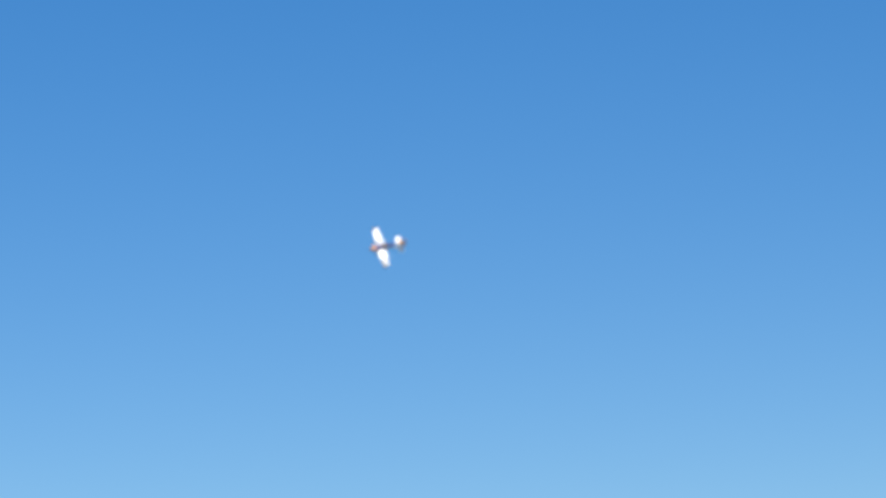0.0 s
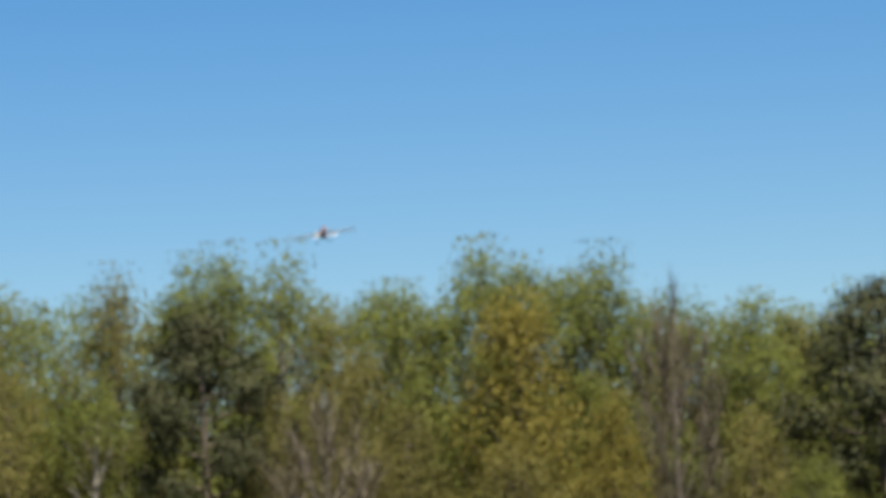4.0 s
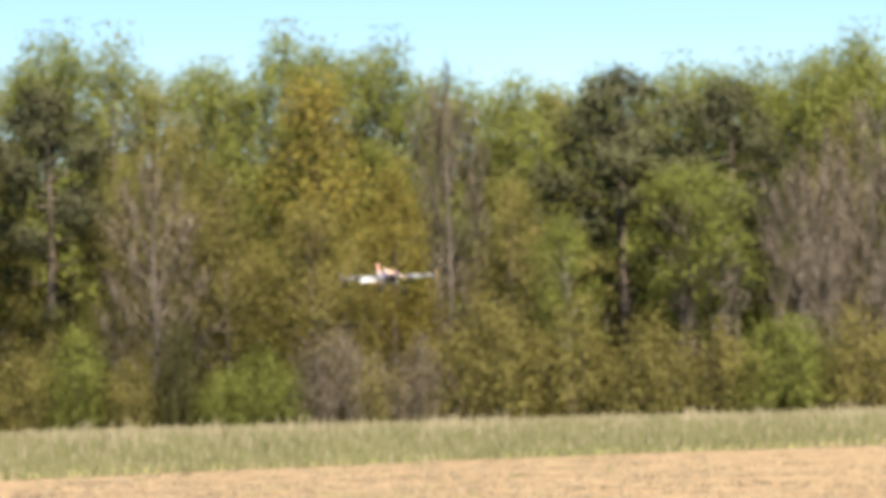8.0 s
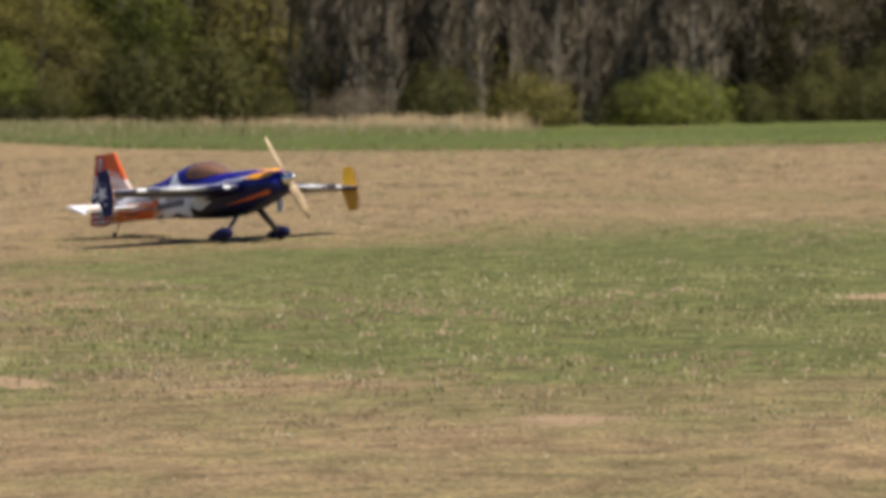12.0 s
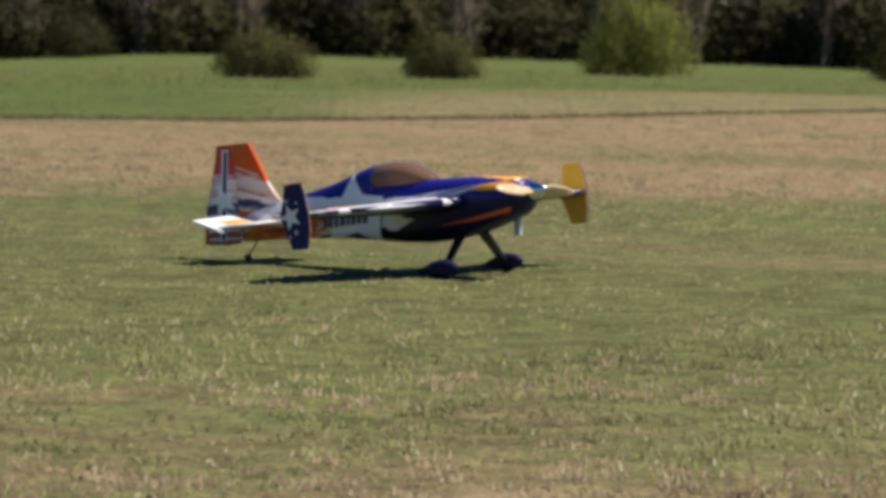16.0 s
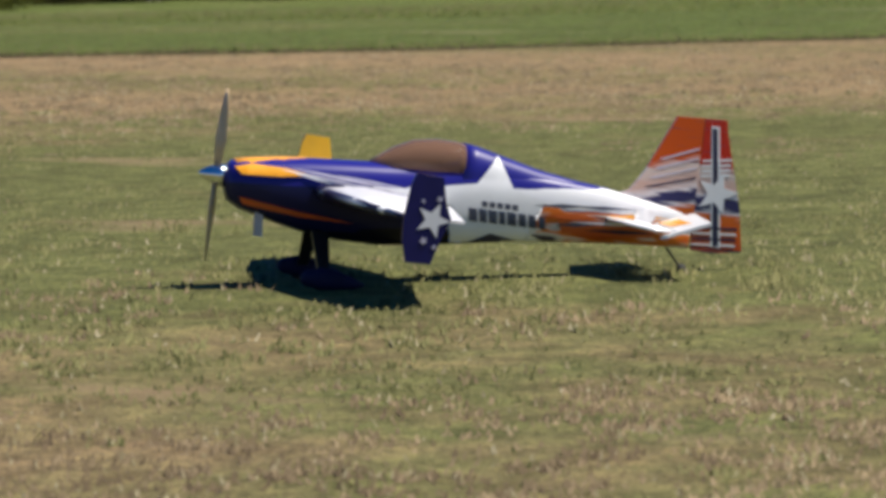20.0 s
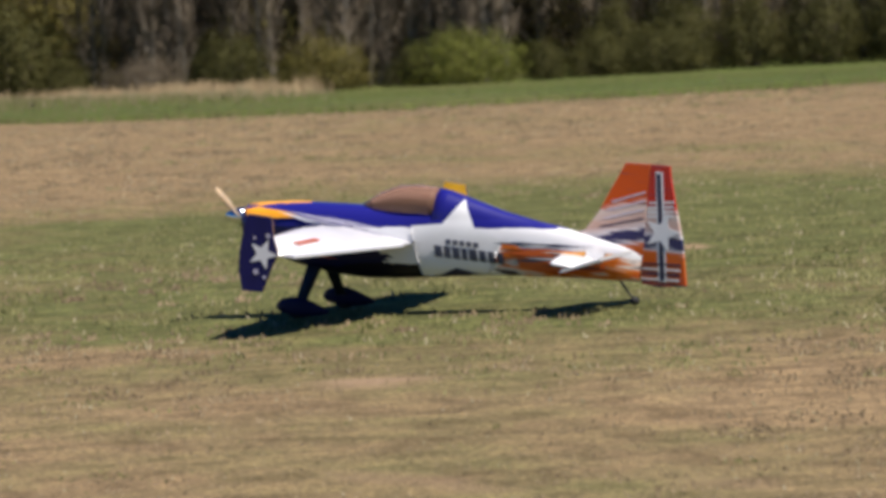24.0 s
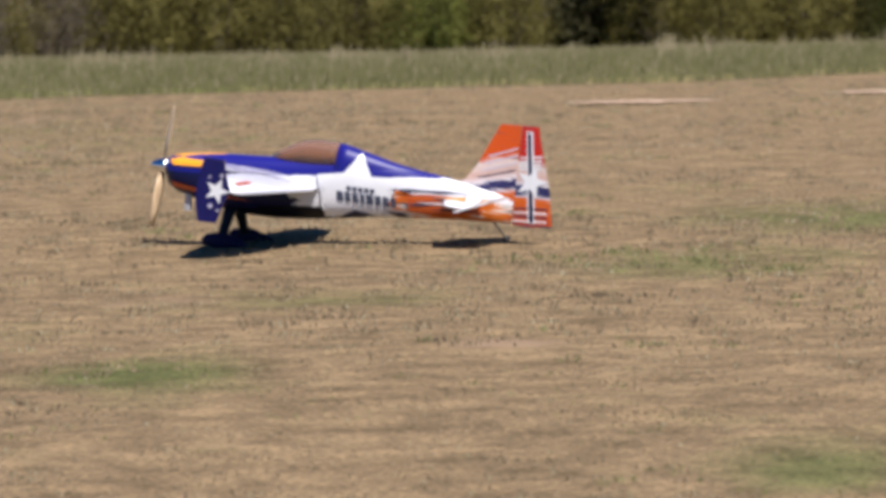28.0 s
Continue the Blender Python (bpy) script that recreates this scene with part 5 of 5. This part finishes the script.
fresh = grng.random(N) < np.interp(d, [2, 6, 35, 60], [0.15, 0.85, 0.85, 0.3]) * (1 - 0.85 * np.interp(az, [68, 71], [0, 1]) * np.interp(d, [12, 24], [1, 0]))
tan = grng.random(N) < 0.9 * np.interp(az, [68, 71], [0, 1]) * np.interp(d, [10, 20], [1, 0])
fresh &= ~tan
for mask, name, label, mat in ((tan, "dry_meadow_grass", "low tan dry grass along the mown field's edge", MAT_TALL), (fresh, "meadow_grass", "green meadow grass beyond the mown field", MAT_TALL_GREEN), (~fresh & ~tan, "pale_meadow_grass", "pale green grass along the mown field's edge", MAT_MIXED)):
    n = int(mask.sum())
    blades(name, label, grng, az[mask], r[mask], grng.uniform(0.03, 0.10, n), grng.uniform(0.025, 0.06, n), mat, 0.45, 0.2)
N = 9000
az = grng.uniform(38, 84, N)
r = np.interp(az, [e[0] for e in EDGE], [e[1] for e in EDGE]) + grng.uniform(0.0, 0.25, N)
MAT_THATCH = leaf_material("dark_thatch", (0.024, 0.019, 0.010), (0.080, 0.068, 0.032), 0.1)
blades("cut_edge", "dark dead thatch along the mown field's edge", grng, az, r, grng.uniform(0.02, 0.06, N), grng.uniform(0.02, 0.05, N), MAT_THATCH, 0.6)


# ---- bare soil and sand in the turf ----
def bare_patch(name, label, mat, azimuth, r, half_length, half_depth, turn, seed, category="bare soil"):
    """A thin ragged sheet of soil on the turf; half_length across the line of sight before turning."""
    rng = random.Random(seed)
    c = polar(azimuth, r)
    along = Vector((math.cos(radians(azimuth + turn)), -math.sin(radians(azimuth + turn)), 0))
    across = Vector((-along.y, along.x, 0))
    n, rows = 36, [[], []]
    for i in range(n + 1):
        f = i / n * 2 - 1
        for k, sgn in ((0, 1), (1, -1)):
            q = c + along * (f * half_length + rng.uniform(-0.02, 0.02) * half_length) + across * sgn * half_depth * max(0.04, (1 - abs(f) ** 2.2)) * rng.uniform(0.35, 1.1)
            rows[k].append((q.x, q.y, float(ground_height(r)) + 0.022))
    v = rows[0] + rows[1]
    f = [(i, i + 1, n + 2 + i, n + 1 + i) for i in range(n)]
    return tagged(mesh_part(name, v, f, mat), label, category, kind="structure")


bare_patch("sand_strip", "pale sand strip worn into the runway", MAT_SAND, 12.1, 53.4, 2.1, 1.1, -14, 1)
bare_patch("sand_strip", "pale sand strip worn into the runway", MAT_SAND, 12.7, 52.3, 1.4, 0.7, -14, 2)
bare_patch("sand_strip", "thin pale sand strip in the runway", MAT_SAND, 15.1, 56.6, 1.3, 0.5, -10, 3)
bare_patch("sand_strip", "pale sand strip worn into the runway", MAT_SAND, 7.5, 50.2, 1.0, 0.6, -8, 4)


def build_marker():
    bm = bmesh.new()
    bmesh.ops.create_icosphere(bm, subdivisions=3, radius=1.0)
    for v in bm.verts:
        v.co = Vector((v.co.x * 0.075, v.co.y * 0.06, max(-0.3, v.co.z) * 0.03)) * (1 + 0.18 * noise.noise(v.co * 2.3))
    me = bpy.data.meshes.new("white_stone")
    smooth(bm).to_mesh(me)
    bm.free()
    me.materials.append(plain("white_stone", (0.60, 0.60, 0.50), 0.7, wear=0.2))
    ob = tagged(new("white_stone", me), "small white stone lying in the green turf", "stone")
    ob.location = polar(38.02, 25.2, -0.03)


build_marker()



# ---- motion ----
PLANE_ROWS = [  # seconds, place, heading, nose up, roll
    (0, 32.55, 280.09, 44.851, -169.1, -9.1, -73.6),
    (1, 11.55, 278.70, 38.399, -164.9, -16.7, -68.1),
    (2, -8.36, 268.60, 30.521, -152.7, -20.4, -60.2),
    (2.5, -15.42, 270.23, 28.123, -125.5, -21.0, -18.4),
    (3.5, -16.00, 236.00, 22.400, -100.0, -6.0, 2.0),
    (4.5, -11.20, 189.40, 14.600, -85.1, 5.3, 9.9),
    (5, -9.45, 182.00, 12.100, -83.8, 5.4, 9.1),
    (5.5, -8.38, 177.67, 9.280, -84.4, 5.3, 7.5),
    (6, -7.66, 170.05, 6.320, -92.3, 5.3, -3.9),
    (6.5, -6.90, 152.00, 3.700, -85.0, 5.4, -8.4),
    (7, -5.98, 145.09, 3.700, -84.8, 5.2, -14.0),
    (7.5, -4.19, 138.58, 3.690, -79.3, 5.1, -11.5),
    (8, -1.52, 111.41, 3.460, -76.3, 4.8, 1.0),
    (8.5, 0.84, 96.12, 2.970, -77.6, 3.9, 1.9),
    (9, 3.03, 88.71, 2.350, -83.6, 3.7, -2.3),
    (9.5, 4.71, 75.73, 1.340, -79.4, 3.3, -0.7),
    (10, 6.59, 65.02, 0.750, -74.8, 10.6, -5.1),
    (10.5, 8.38, 54.12, 1.050, -69.5, 11.0, -0.1),
    (11, 10.52, 46.74, 1.100, -70.7, 8.9, 7.5),
    (11.5, 11.81, 37.84, 0.860, -73.6, 5.2, 3.6),
    (12, 12.84, 30.19, 0.330, -70.3, 9.1, -1.3),
    (12.5, 13.71, 23.50, 0.330, -62.4, 9.1, -3.1),
    (14.5, 19.49, 11.71, 0.330, -47.0, 9.1, 0.2),
    (15, 20.90, 10.58, 0.330, -60.7, 9.1, 3.0),
    (16, 21.95, 7.90, 0.330, -107.3, 9.1, 1.4),
    (17, 22.16, 6.99, 0.330, -137.4, 9.1, 0.1),
    (18, 21.40, 6.33, 0.330, -179.6, 9.1, 0.6),
    (19, 18.28, 6.61, 0.330, -219.6, 9.1, 0.1),
    (20, 15.68, 8.21, 0.304, -230.8, 8.8, -0.8),
    (21, 13.80, 9.99, 0.306, -230.7, 8.7, -1.1),
    (21.5, 13.11, 11.13, 0.306, -230.0, 8.7, -0.4),
    (23.5, 10.50, 15.91, 0.330, -231.7, 8.7, -0.9),
    (24, 9.73, 17.61, 0.330, -229.5, 8.7, 0.1),
    (25, 7.39, 20.22, 0.330, -223.1, 8.8, 0.8),
    (26, 5.11, 22.22, 0.330, -211.7, 8.5, -0.6),
    (27, 3.15, 23.55, 0.313, -200.6, 8.0, -3.4),
    (28, 1.33, 23.93, 0.305, -196.6, 7.9, 0.7),
]
BLADES = [(0, 0), (7, 0), (10, 14), (11, -45), (11.5, -5), (12, 30), (12.5, -8), (15, 70), (16, 85), (17, -20), (18, 27), (19, -5), (20, 0), (21, 85), (21.5, -3), (23.5, -65), (24, -65), (25, 90), (26, 90), (27, 90), (28, 14)]


def motions():
    rows = []
    for t, x, y, z, heading, pitch, roll in PLANE_ROWS:
        rows.append((t, pose(x, y, z) @ Matrix.Rotation(radians(heading), 4, "Z") @ Matrix.Rotation(radians(-pitch), 4, "Y") @ Matrix.Rotation(radians(roll), 4, "X")))
    walk(PLANE, rows)
    # the propeller: so many half turns between the listed blade angles
    turns, angle = [], 0.0
    for (t0, a0), (t1, a1) in zip(BLADES, BLADES[1:]):
        steps = max(1, round((t1 - t0) / 0.1))
        travel = a1 - a0 + 180 * round((t1 - t0) * 4.2)
        for k in range(steps):
            turns.append((t0 + (t1 - t0) * k / steps, a0 + angle + travel * k / steps))
        angle += travel - (a1 - a0)
    turns.append((28.0, BLADES[-1][1] + angle))
    walk(PROP, [(t, pose(0.952, 0, -0.025, rx=a % 360)) for t, a in turns])
    deflect = [(0, 0), (9, -4), (12, 3), (14.5, 0), (15.2, 10), (16, 18), (17, 24), (18, 22), (19, 8), (20, 0), (22, -2), (24, -6), (25, -18), (26, -22), (27, -14), (28, -3)]
    walk(RUDDER, [(t, pose(-1.082, 0, 0, rz=a)) for t, a in deflect])


motions()
